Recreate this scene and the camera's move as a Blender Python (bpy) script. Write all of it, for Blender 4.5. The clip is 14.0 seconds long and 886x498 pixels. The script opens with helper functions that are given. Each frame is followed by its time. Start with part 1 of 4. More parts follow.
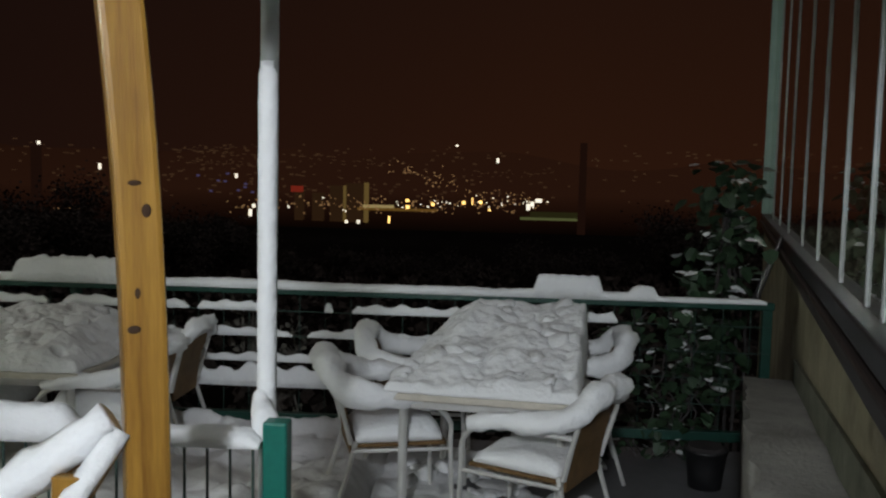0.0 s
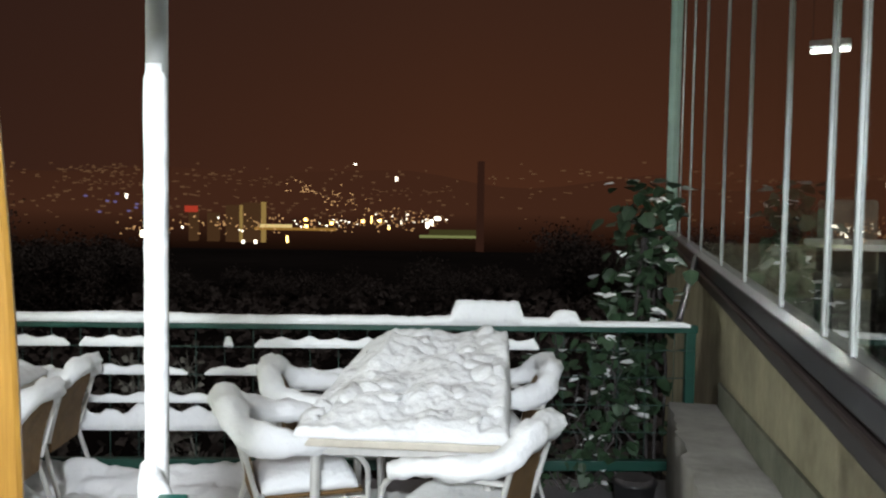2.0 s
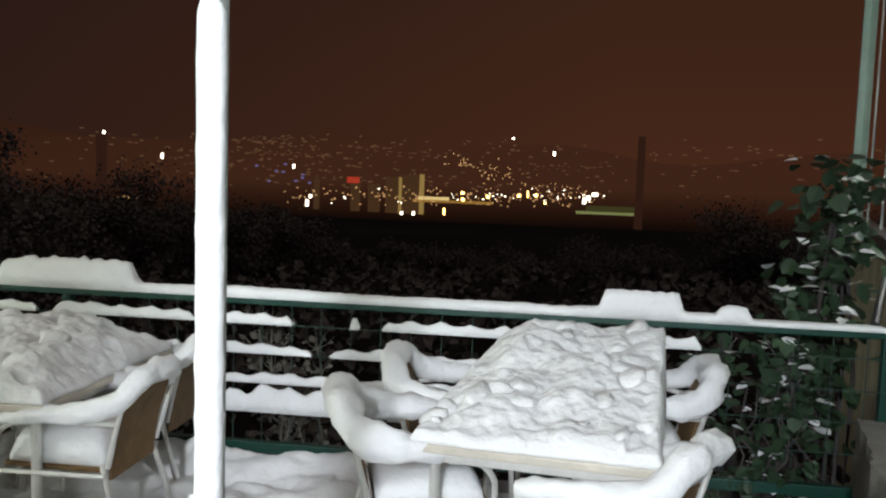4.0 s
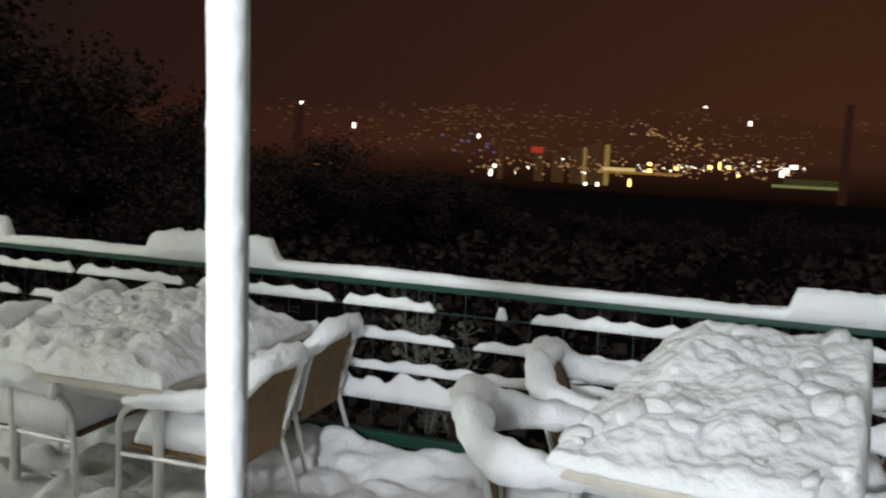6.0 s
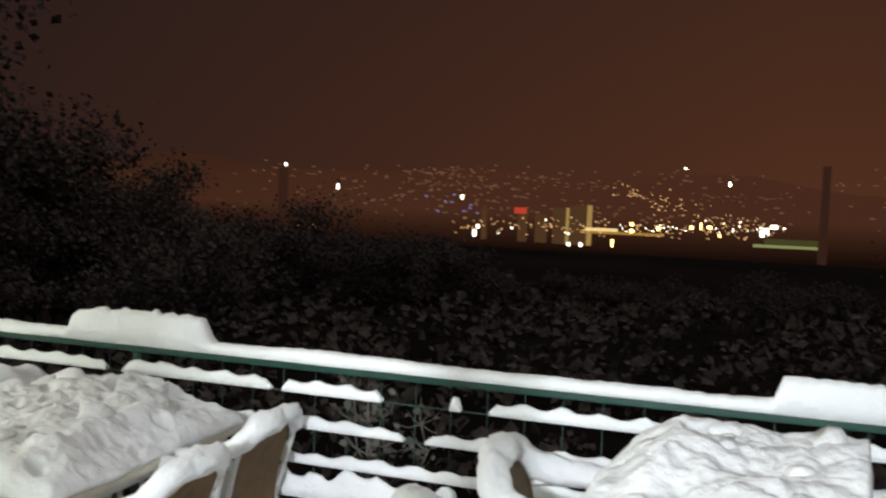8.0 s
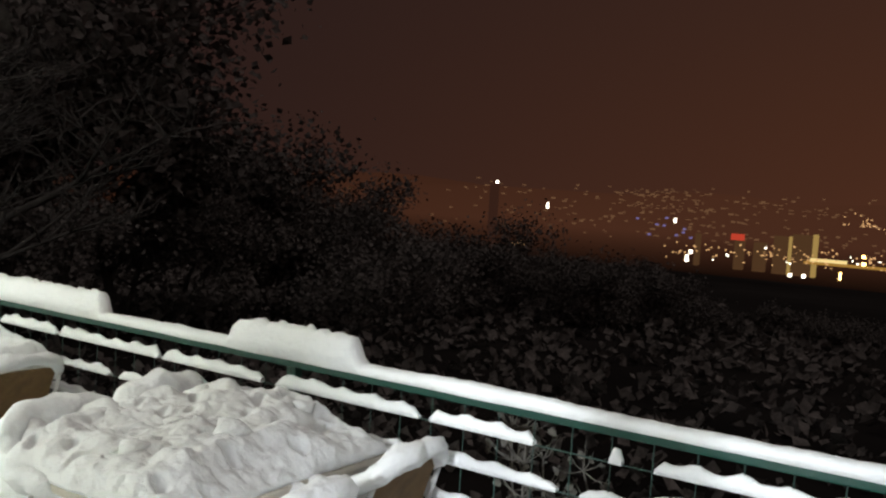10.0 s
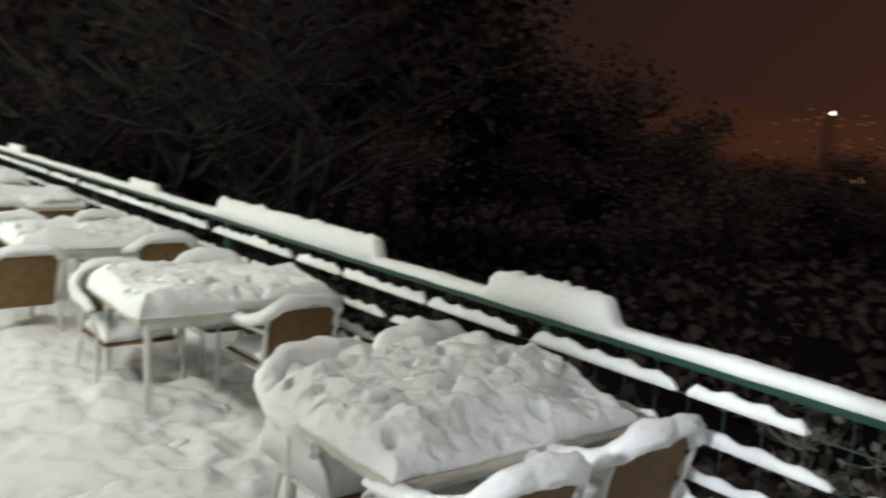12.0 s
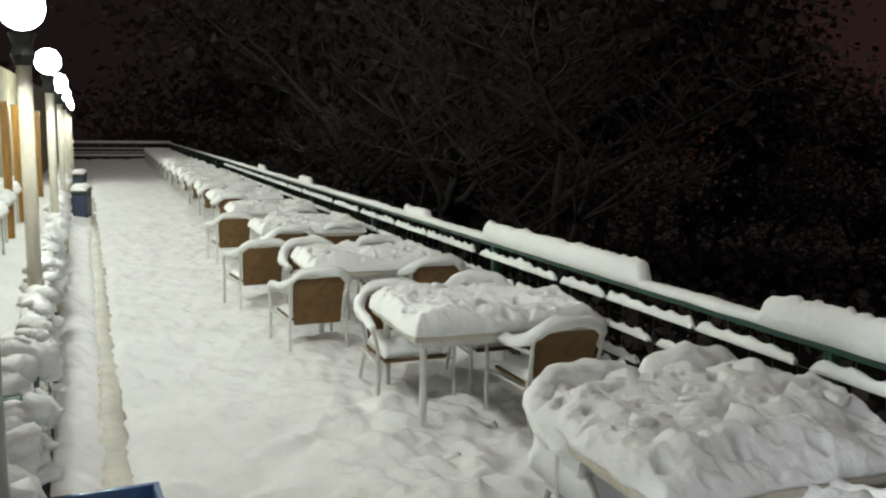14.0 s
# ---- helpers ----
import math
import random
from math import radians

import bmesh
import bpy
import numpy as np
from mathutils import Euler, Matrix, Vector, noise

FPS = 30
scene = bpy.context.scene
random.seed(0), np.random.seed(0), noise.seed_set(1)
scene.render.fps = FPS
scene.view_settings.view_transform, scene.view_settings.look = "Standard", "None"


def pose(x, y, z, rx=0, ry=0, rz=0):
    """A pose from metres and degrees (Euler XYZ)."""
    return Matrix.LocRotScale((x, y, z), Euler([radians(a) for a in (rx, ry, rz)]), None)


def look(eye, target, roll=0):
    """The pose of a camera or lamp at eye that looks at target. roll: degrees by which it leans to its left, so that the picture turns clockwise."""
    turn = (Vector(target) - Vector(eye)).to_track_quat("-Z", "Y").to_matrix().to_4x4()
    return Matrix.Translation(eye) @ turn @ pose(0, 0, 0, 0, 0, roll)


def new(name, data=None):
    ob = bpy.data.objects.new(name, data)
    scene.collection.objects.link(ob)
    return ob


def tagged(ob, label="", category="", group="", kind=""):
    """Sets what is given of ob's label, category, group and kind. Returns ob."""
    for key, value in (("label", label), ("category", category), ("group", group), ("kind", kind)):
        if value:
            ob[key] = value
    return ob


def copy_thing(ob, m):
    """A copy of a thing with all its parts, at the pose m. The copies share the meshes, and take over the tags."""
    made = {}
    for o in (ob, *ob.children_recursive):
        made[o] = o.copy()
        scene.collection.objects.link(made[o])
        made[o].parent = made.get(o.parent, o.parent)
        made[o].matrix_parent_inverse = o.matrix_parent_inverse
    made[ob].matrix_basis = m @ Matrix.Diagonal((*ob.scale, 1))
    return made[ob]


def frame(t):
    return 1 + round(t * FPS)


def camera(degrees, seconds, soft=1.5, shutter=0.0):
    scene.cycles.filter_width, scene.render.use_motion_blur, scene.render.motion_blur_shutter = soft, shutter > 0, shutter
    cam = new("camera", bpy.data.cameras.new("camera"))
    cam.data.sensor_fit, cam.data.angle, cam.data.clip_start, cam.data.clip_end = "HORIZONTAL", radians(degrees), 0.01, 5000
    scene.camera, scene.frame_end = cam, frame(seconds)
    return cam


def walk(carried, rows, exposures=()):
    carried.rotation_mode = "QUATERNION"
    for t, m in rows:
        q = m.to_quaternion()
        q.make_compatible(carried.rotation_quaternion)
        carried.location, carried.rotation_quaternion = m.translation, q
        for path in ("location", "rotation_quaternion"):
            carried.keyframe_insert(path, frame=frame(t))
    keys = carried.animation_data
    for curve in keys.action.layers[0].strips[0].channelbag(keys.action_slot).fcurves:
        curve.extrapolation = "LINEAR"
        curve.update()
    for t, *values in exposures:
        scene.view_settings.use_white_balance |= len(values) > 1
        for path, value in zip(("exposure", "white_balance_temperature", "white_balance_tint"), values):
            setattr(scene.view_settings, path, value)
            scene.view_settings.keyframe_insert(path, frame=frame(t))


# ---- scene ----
cam = camera(53.8, 14.0, soft=2.2, shutter=0.6)
PATH = [
    (0, (0.321, -5.308, 1.686), (0.168, -3.321, 1.523), 1.3),
    (0.5, (0.311, -5.268, 1.685), (0.209, -3.277, 1.525), 1.6),
    (1, (0.285, -5.193, 1.681), (0.288, -3.197, 1.541), 1.6),
    (1.5, (0.241, -5.043, 1.702), (0.333, -3.048, 1.586), 1.2),
    (2, (0.234, -4.966, 1.698), (0.309, -2.971, 1.581), 0.9),
    (2.5, (0.282, -4.839, 1.69), (0.266, -2.843, 1.577), 0.9),
    (3, (0.344, -4.704, 1.713), (0.18, -2.714, 1.595), 1.4),
    (3.2, (0.352, -4.646, 1.707), (0.121, -2.664, 1.576), 1.4),
    (5.3, (0.15, -4.18, 1.69), (-0.172, -2.223, 1.437), 2.3),
    (5.5, (0.19, -4.133, 1.695), (-0.235, -2.197, 1.428), 2.2),
    (6, (0.321, -3.94, 1.712), (-0.352, -2.076, 1.446), 2.1),
    (6.5, (0.395, -3.84, 1.716), (-0.336, -1.997, 1.454), 1.7),
    (7, (0.391, -3.739, 1.717), (-0.249, -1.857, 1.493), 1.8),
    (7.5, (0.371, -3.604, 1.74), (-0.218, -1.7, 1.575), 2.2),
    (8, (0.327, -3.502, 1.756), (-0.321, -1.614, 1.629), 2.0),
    (8.5, (0.309, -3.428, 1.751), (-0.486, -1.595, 1.662), 2.0),
    (8.7, (0.325, -3.398, 1.755), (-0.556, -1.604, 1.681), 2.2),
    (11, (0.349, -2.873, 1.774), (-0.848, -1.283, 1.582), 3.7),
    (11.5, (0.311, -2.814, 1.845), (-1.052, -1.372, 1.588), 2.8),
    (12, (0.361, -2.749, 1.833), (-1.21, -1.547, 1.536), 3.2),
    (12.5, (0.439, -2.705, 1.748), (-1.278, -1.722, 1.459), 3.3),
    (13, (0.439, -2.798, 1.785), (-1.347, -1.946, 1.496), 2.2),
    (13.5, (0.423, -2.805, 1.867), (-1.416, -2.073, 1.582), 0.4),
    (14, (0.419, -2.817, 1.855), (-1.439, -2.128, 1.587), 0.6),
]
walk(cam, [(t, look(eye, target, roll)) for t, eye, target, roll in PATH], exposures=[(0, -1.35), (0.4, -0.7), (1.0, 0.0), (1.6, 0.15), (3.2, 0.15), (5.5, -0.12), (7, -0.02), (8, 0.5), (8.5, 0.53), (11, 0.45), (12.5, 0.28), (14, 0.1)])


# ---- light ----
world = bpy.data.worlds.new("night_sky")
scene.world = world
world.use_nodes = True
wn, wl = world.node_tree.nodes, world.node_tree.links
wn.clear()
w_out, w_bg = wn.new("ShaderNodeOutputWorld"), wn.new("ShaderNodeBackground")
w_tc, w_sep = wn.new("ShaderNodeTexCoord"), wn.new("ShaderNodeSeparateXYZ")
w_ramp, w_side, w_mix = wn.new("ShaderNodeValToRGB"), wn.new("ShaderNodeMapRange"), wn.new("ShaderNodeMix")
w_mix.data_type = "RGBA"
wl.new(w_tc.outputs["Generated"], w_sep.inputs[0])
wl.new(w_sep.outputs["Z"], w_ramp.inputs[0])
e = w_ramp.color_ramp.elements
e[0].position, e[0].color = 0.0, (0.056, 0.0195, 0.0095, 1)
e[1].position, e[1].color = 0.7, (0.27, 0.24, 0.215, 1)
for at, tone in ((0.12, (0.046, 0.0168, 0.0088, 1)), (0.25, (0.036, 0.0145, 0.0088, 1))):
    w_ramp.color_ramp.elements.new(at).color = tone
wl.new(w_sep.outputs["X"], w_side.inputs["Value"])
w_side.inputs["From Min"].default_value, w_side.inputs["From Max"].default_value = -0.95, 0.05
w_mix.inputs["A"].default_value = (0.010, 0.0065, 0.0068, 1)
wl.new(w_side.outputs[0], w_mix.inputs["Factor"])
wl.new(w_ramp.outputs[0], w_mix.inputs["B"])
wl.new(w_mix.outputs["Result"], w_bg.inputs["Color"])
wl.new(w_bg.outputs[0], w_out.inputs[0])


def lamp(name, kind, m, power, colour, size=0.2):
    data = bpy.data.lights.new(name, kind)
    data.energy, data.color = power, colour
    if kind == "AREA":
        data.size = size
    else:
        data.shadow_soft_size = size
    ob = new(name, data)
    ob.matrix_world = m
    return ob


# unseen lamp behind the camera, shining out between the added house walls
flood = lamp("doorway_light", "AREA", look((-0.1, -7.4, 2.75), (0.1, -0.6, 0.7)), 425, (0.90, 0.95, 1.0), 0.30)


# ---- materials ----
def material(name, colour, rough=0.6, metal=0.0, vary=0.12, scale=6.0, bump=0.0, bump_scale=40.0, second=None, stretch=None, spec=0.5, per_object=0.0):
    m = bpy.data.materials.new(name)
    m.use_nodes = True
    n, l = m.node_tree.nodes, m.node_tree.links
    b = n["Principled BSDF"]
    b.inputs["Roughness"].default_value, b.inputs["Metallic"].default_value = rough, metal
    b.inputs["Specular IOR Level"].default_value = spec
    tc = n.new("ShaderNodeTexCoord")
    mp = n.new("ShaderNodeMapping")
    l.new(tc.outputs["Object"], mp.inputs[0])
    if stretch:
        mp.inputs["Scale"].default_value = stretch
    n1, n2 = n.new("ShaderNodeTexNoise"), n.new("ShaderNodeTexNoise")
    n1.inputs["Scale"].default_value, n1.inputs["Detail"].default_value = scale, 5
    n2.inputs["Scale"].default_value, n2.inputs["Detail"].default_value = scale * 7, 4
    add = n.new("ShaderNodeMath")
    add.operation = "MULTIPLY_ADD"
    add.inputs[1].default_value = 0.4
    for q in (n1, n2):
        l.new(mp.outputs[0], q.inputs["Vector"])
    l.new(n2.outputs["Fac"], add.inputs[0])
    l.new(n1.outputs["Fac"], add.inputs[2])
    rng = n.new("ShaderNodeMapRange")
    rng.inputs["From Min"].default_value, rng.inputs["From Max"].default_value = 0.4, 1.0
    l.new(add.outputs[0], rng.inputs["Value"])
    mix = n.new("ShaderNodeMix")
    mix.data_type = "RGBA"
    dark = second or tuple(c * (1 - vary * 2.2) for c in colour)
    mix.inputs["A"].default_value = (*dark, 1)
    mix.inputs["B"].default_value = (*colour, 1)
    l.new(rng.outputs[0], mix.inputs["Factor"])
    l.new(mix.outputs["Result"], b.inputs["Base Color"])
    if bump:
        bn, bp = n.new("ShaderNodeTexNoise"), n.new("ShaderNodeBump")
        bn.inputs["Scale"].default_value, bn.inputs["Detail"].default_value = bump_scale, 6
        l.new(mp.outputs[0], bn.inputs["Vector"])
        l.new(bn.outputs["Fac"], bp.inputs["Height"])
        bp.inputs["Strength"].default_value, bp.inputs["Distance"].default_value = bump, 0.02
        l.new(bp.outputs[0], b.inputs["Normal"])
    return m


def glow(name, colour, strength):
    m = bpy.data.materials.new(name)
    m.use_nodes = True
    b = m.node_tree.nodes["Principled BSDF"]
    b.inputs["Base Color"].default_value = (0.005, 0.005, 0.005, 1)
    b.inputs["Specular IOR Level"].default_value, b.inputs["Roughness"].default_value = 0.0, 1.0
    b.inputs["Emission Color"].default_value = (*colour, 1)
    b.inputs["Emission Strength"].default_value = strength
    return m


M_SNOW = material("snow", (0.86, 0.88, 0.90), 0.75, vary=0.03, scale=5, bump=0.5, bump_scale=30, spec=0.2)
M_SNOW.node_tree.nodes["Principled BSDF"].inputs["Subsurface Weight"].default_value = 0.5
M_SNOW.node_tree.nodes["Principled BSDF"].inputs["Subsurface Scale"].default_value = 0.03
M_SNOW.node_tree.nodes["Principled BSDF"].inputs["Subsurface Radius"].default_value = (1.0, 1.0, 1.0)
M_SNOW_TROD = material("trodden_snow", (0.87, 0.88, 0.90), 0.8, vary=0.06, scale=2, bump=0.7, bump_scale=14, spec=0.2)
M_FLOOR = material("wet_paving", (0.16, 0.16, 0.17), 0.45, vary=0.25, scale=2, bump=0.25, bump_scale=60)
M_GREEN = material("green_paint", (0.005, 0.05, 0.035), 0.4, vary=0.15, scale=9, bump=0.1)
M_WIRE = material("green_wire", (0.03, 0.06, 0.05), 0.45, vary=0.15)
M_ALU = material("brushed_aluminium", (0.70, 0.70, 0.68), 0.45, metal=0.45, vary=0.1, scale=12)
M_WICKER = material("tan_weave", (0.21, 0.118, 0.042), 0.7, vary=0.22, scale=20, bump=0.6, bump_scale=160)
M_TABLE = material("pale_tabletop", (0.62, 0.58, 0.50), 0.5, vary=0.12, scale=8)
M_WHITE = material("white_painted_steel", (0.34, 0.365, 0.35), 0.45, vary=0.08, scale=8, bump=0.1)
M_WOOD = material("varnished_pine", (0.40, 0.22, 0.04), 0.3, vary=0.2, scale=3, bump=0.06, bump_scale=20, second=(0.13, 0.052, 0.008), stretch=(9, 9, 0.6))
M_PLASTER = material("stained_plaster", (0.50, 0.46, 0.33), 0.85, vary=0.25, scale=2.2, bump=0.3, bump_scale=40)
M_CONCRETE = material("grey_concrete", (0.38, 0.37, 0.34), 0.9, vary=0.25, scale=3, bump=0.4, bump_scale=50)
M_SILL = material("dark_sill_paint", (0.035, 0.033, 0.04), 0.4, vary=0.2, scale=6)
M_FRAME = material("aluminium_frame", (0.27, 0.285, 0.275), 0.5, metal=0.3, vary=0.08)
M_FRAME_G = material("pale_green_frame", (0.30, 0.45, 0.40), 0.4, vary=0.1)
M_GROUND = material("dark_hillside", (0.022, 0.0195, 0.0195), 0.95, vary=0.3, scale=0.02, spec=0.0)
M_LEAF = material("ivy_leaf", (0.035, 0.075, 0.035), 0.55, vary=0.3, scale=8)
M_BARK = material("dark_bark", (0.085, 0.077, 0.077), 0.9, vary=0.3, scale=6, bump=0.5, spec=0.1)
M_BLUE = material("blue_plastic", (0.025, 0.09, 0.27), 0.4, vary=0.1)
M_BLACK = material("black_iron", (0.012, 0.012, 0.013), 0.5, vary=0.2)
M_TEAL = material("teal_green_paint", (0.008, 0.16, 0.12), 0.4, vary=0.15, scale=9)
M_CREAM = material("cream_painted_steel", (0.72, 0.69, 0.58), 0.5, vary=0.1, scale=6)
M_KNOT = material("dark_knot", (0.045, 0.018, 0.006), 0.85, vary=0.2)
M_DADO = material("grey_green_dado", (0.27, 0.28, 0.22), 0.85, vary=0.3, scale=2.5, bump=0.3, bump_scale=40)
M_SILLBROWN = material("dark_brown_paint", (0.030, 0.022, 0.020), 0.45, vary=0.2, scale=6)
M_HALLWALL = material("grey_green_wall", (0.40, 0.41, 0.37), 0.8, vary=0.2, scale=1.5)
M_CHEST = material("dull_blue_paint", (0.03, 0.045, 0.09), 0.6, vary=0.2)
M_CLOTH = material("cream_upholstery", (0.20, 0.17, 0.13), 0.8, vary=0.15, scale=8)
M_RED = material("red_glass", (0.45, 0.02, 0.02), 0.2, vary=0.1)
M_DRY = material("dry_stalks", (0.16, 0.15, 0.13), 0.9, vary=0.25, scale=9)
M_SLUSH = material("dirty_slush", (0.50, 0.47, 0.41), 0.55, vary=0.2, scale=4, bump=0.5, bump_scale=30)
M_TWIG = material("dark_winter_foliage", (0.15, 0.134, 0.134), 0.9, vary=0.4, scale=2, spec=0.1)


# ---- building helpers ----
def part(name, bm, mat, parent=None, label="", smooth=False, kind=""):
    me = bpy.data.meshes.new(name)
    bm.to_mesh(me)
    bm.free()
    me.materials.append(mat)
    if smooth:
        me.shade_smooth()
    ob = new(name, me)
    if parent is not None:
        ob.parent = parent
    if label or kind:
        tagged(ob, label=label, kind=kind)
    return ob


def thing(name, label, category, group="", kind="", at=None):
    ob = new(name)
    ob.empty_display_size = 0.1
    if at is not None:
        ob.matrix_world = at
    return tagged(ob, label, category, group, kind)


def box(bm, x0, y0, z0, x1, y1, z1, bevel=0.0):
    r = bmesh.ops.create_cube(bm, size=1.0)
    for v in r["verts"]:
        v.co = Vector(((x0 + x1) / 2 + v.co.x * (x1 - x0), (y0 + y1) / 2 + v.co.y * (y1 - y0), (z0 + z1) / 2 + v.co.z * (z1 - z0)))
    if bevel:
        edges = list({ed for v in r["verts"] for ed in v.link_edges})
        bmesh.ops.bevel(bm, geom=edges, offset=bevel, segments=2, affect="EDGES", profile=0.5)
    return bm


def tube(bm, pts, radius, sides=8, wobble=0.0, seed=0, flat=1.0):
    """A round bar swept along points; radius may be a list."""
    pts = [Vector(p) for p in pts]
    n = len(pts)
    rads = radius if isinstance(radius, (list, tuple)) else [radius] * n
    up = Vector((0, 0, 1))
    rings = []
    for i, p in enumerate(pts):
        d = (pts[min(i + 1, n - 1)] - pts[max(i - 1, 0)]).normalized()
        a = d.cross(up)
        if a.length < 0.05:
            a = d.cross(Vector((0, 1, 0)))
        a.normalize()
        b = a.cross(d).normalized()
        ring = []
        for k in range(sides):
            w = 2 * math.pi * k / sides
            r = rads[i]
            if wobble:
                r *= 1 + wobble * noise.noise(Vector((p.x * 9 + seed, p.y * 9 + k, p.z * 9)))
            ring.append(bm.verts.new(p + a * math.cos(w) * r + b * math.sin(w) * r * flat))
        rings.append(ring)
    for r0, r1 in zip(rings, rings[1:]):
        for k in range(sides):
            bm.faces.new((r0[k], r0[(k + 1) % sides], r1[(k + 1) % sides], r1[k]))
    bm.faces.new(rings[0][::-1])
    bm.faces.new(rings[-1])
    return bm


def bend(pts, steps=5):
    """A smooth curve through points."""
    pts = [Vector(p) for p in pts]
    out = []
    for i in range(len(pts) - 1):
        a, b, c, d = pts[max(i - 1, 0)], pts[i], pts[i + 1], pts[min(i + 2, len(pts) - 1)]
        for s in range(steps):
            t = s / steps
            out.append(0.5 * ((2 * b) + (c - a) * t + (2 * a - 5 * b + 4 * c - d) * t * t + (3 * b - a - 3 * c + d) * t ** 3))
    return out + [pts[-1]]


def field(bm, x0, x1, y0, y1, nx, ny, top, base):
    """A closed heap over a rectangle: top(x, y) above, base(x, y) below; returns nothing."""
    up, lo = [], []
    for i in range(nx + 1):
        up.append([]), lo.append([])
        for j in range(ny + 1):
            x, y = x0 + (x1 - x0) * i / nx, y0 + (y1 - y0) * j / ny
            px, py, pz = top(x, y)
            up[i].append(bm.verts.new((px, py, pz)))
            lo[i].append(bm.verts.new((px, py, base(x, y))) if i in (0, nx) or j in (0, ny) else None)
    for i in range(nx):
        for j in range(ny):
            bm.faces.new((up[i][j], up[i + 1][j], up[i + 1][j + 1], up[i][j + 1]))
    ring = [(i, 0) for i in range(nx)] + [(nx, j) for j in range(ny)] + [(i, ny) for i in range(nx, 0, -1)] + [(0, j) for j in range(ny, 0, -1)]
    for a, b in zip(ring, ring[1:] + ring[:1]):
        bm.faces.new((lo[a[0]][a[1]], lo[b[0]][b[1]], up[b[0]][b[1]], up[a[0]][a[1]]))
    bm.faces.new([lo[a[0]][a[1]] for a in ring][::-1])


def facets(x, y, seed, size):
    """Broken clods: tilted flat-faced lumps leaning on one another."""
    u, v = x / size, y / size
    best = -9.0
    for i in range(math.floor(u) - 1, math.floor(u) + 2):
        for j in range(math.floor(v) - 1, math.floor(v) + 2):
            r = noise.cell_vector(Vector((i + 0.5, j + 0.5, seed + 0.5)))
            q = noise.cell_vector(Vector((i + 0.5, j + 0.5, seed + 31.5)))
            du, dv = u - i - r.x, v - j - r.y
            best = max(best, 0.7 * r.z - 0.65 * math.hypot(du, dv) + 0.9 * (q.x - 0.5) * du + 0.9 * (q.y - 0.5) * dv)
    return best


ICO_V, ICO_F = [], []
_b = bmesh.new()
bmesh.ops.create_icosphere(_b, subdivisions=2, radius=1.0)
for v in _b.verts:
    ICO_V.append(v.co.copy())
for f in _b.faces:
    ICO_F.append([v.index for v in f.verts])
_b.free()


def clod(bm, c, size, r):
    """One broken lump of snow: a squashed, knocked-about block with blunt corners."""
    seed = r.uniform(0, 900)
    turn = Euler((r.uniform(-0.5, 0.5), r.uniform(-0.5, 0.5), r.uniform(0, 6.3))).to_matrix()
    sx, sy, sz = size * r.uniform(0.8, 1.35), size * r.uniform(0.7, 1.1), size * r.uniform(0.4, 0.75)
    vs = []
    for d in ICO_V:
        q = max(abs(d.x), abs(d.y), abs(d.z)) ** -0.7
        k = q * (1 + 0.45 * noise.noise(d * 1.6 + Vector((seed, 0, 0))))
        vs.append(bm.verts.new(c + turn @ Vector((d.x * sx * k, d.y * sy * k, d.z * sz * k))))
    for a, b, c2 in ICO_F:
        bm.faces.new((vs[a], vs[b], vs[c2]))


# ---- large structure ----
RAIL_Y, RAIL_Z = 0.0, 0.985
X_FAR, X_END = -52.0, 1.9


def fence_y(x):
    return -3.05 + 0.043 * x


bm = bmesh.new()
box(bm, X_FAR - 0.3, -12.0, -0.25, 6.0, 0.22, 0.0)
tagged(part("floor", bm, M_FLOOR), "wet grey paved terrace floor", "floor", kind="structure")

bm = bmesh.new()
rows = []
for i, y in enumerate((0.22, 4, 10, 25, 80, 160, 250, 420, 900, 1400)):
    z = (-0.6, -3, -5, -6.2, -9.4, -12.6, -14.0, -60, -130, -155)[i]
    rows.append([bm.verts.new((x, y, z + 0.004 * min(y, 250) * noise.noise(Vector((x * 0.02, y * 0.02, 3))))) for x in np.linspace(-4500, 4500, 41)])
for a, b in zip(rows, rows[1:]):
    for k in range(40):
        bm.faces.new((a[k], a[k + 1], b[k + 1], b[k]))
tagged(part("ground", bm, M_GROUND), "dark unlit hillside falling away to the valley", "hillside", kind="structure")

# far side of the valley, the town's haze painted on as uneven glow
M_SLOPE_GLOW = glow("slopes_haze_glow", (0.043, 0.0153, 0.0078), 1.0)
# the painted glow weakens to the left and low down
hn, hl = M_SLOPE_GLOW.node_tree.nodes, M_SLOPE_GLOW.node_tree.links
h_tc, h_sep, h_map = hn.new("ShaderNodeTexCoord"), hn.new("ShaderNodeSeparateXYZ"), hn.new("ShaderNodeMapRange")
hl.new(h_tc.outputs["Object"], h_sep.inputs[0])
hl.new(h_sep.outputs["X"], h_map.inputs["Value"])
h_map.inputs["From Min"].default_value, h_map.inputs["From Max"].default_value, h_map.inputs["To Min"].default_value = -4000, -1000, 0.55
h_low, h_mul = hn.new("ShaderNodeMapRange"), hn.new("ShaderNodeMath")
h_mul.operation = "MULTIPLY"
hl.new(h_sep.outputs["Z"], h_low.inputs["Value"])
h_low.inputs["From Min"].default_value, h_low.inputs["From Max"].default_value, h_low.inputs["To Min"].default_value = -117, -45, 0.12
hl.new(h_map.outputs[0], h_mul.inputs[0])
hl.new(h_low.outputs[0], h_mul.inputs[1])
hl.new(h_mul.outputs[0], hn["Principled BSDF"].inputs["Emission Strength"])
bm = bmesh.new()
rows = []
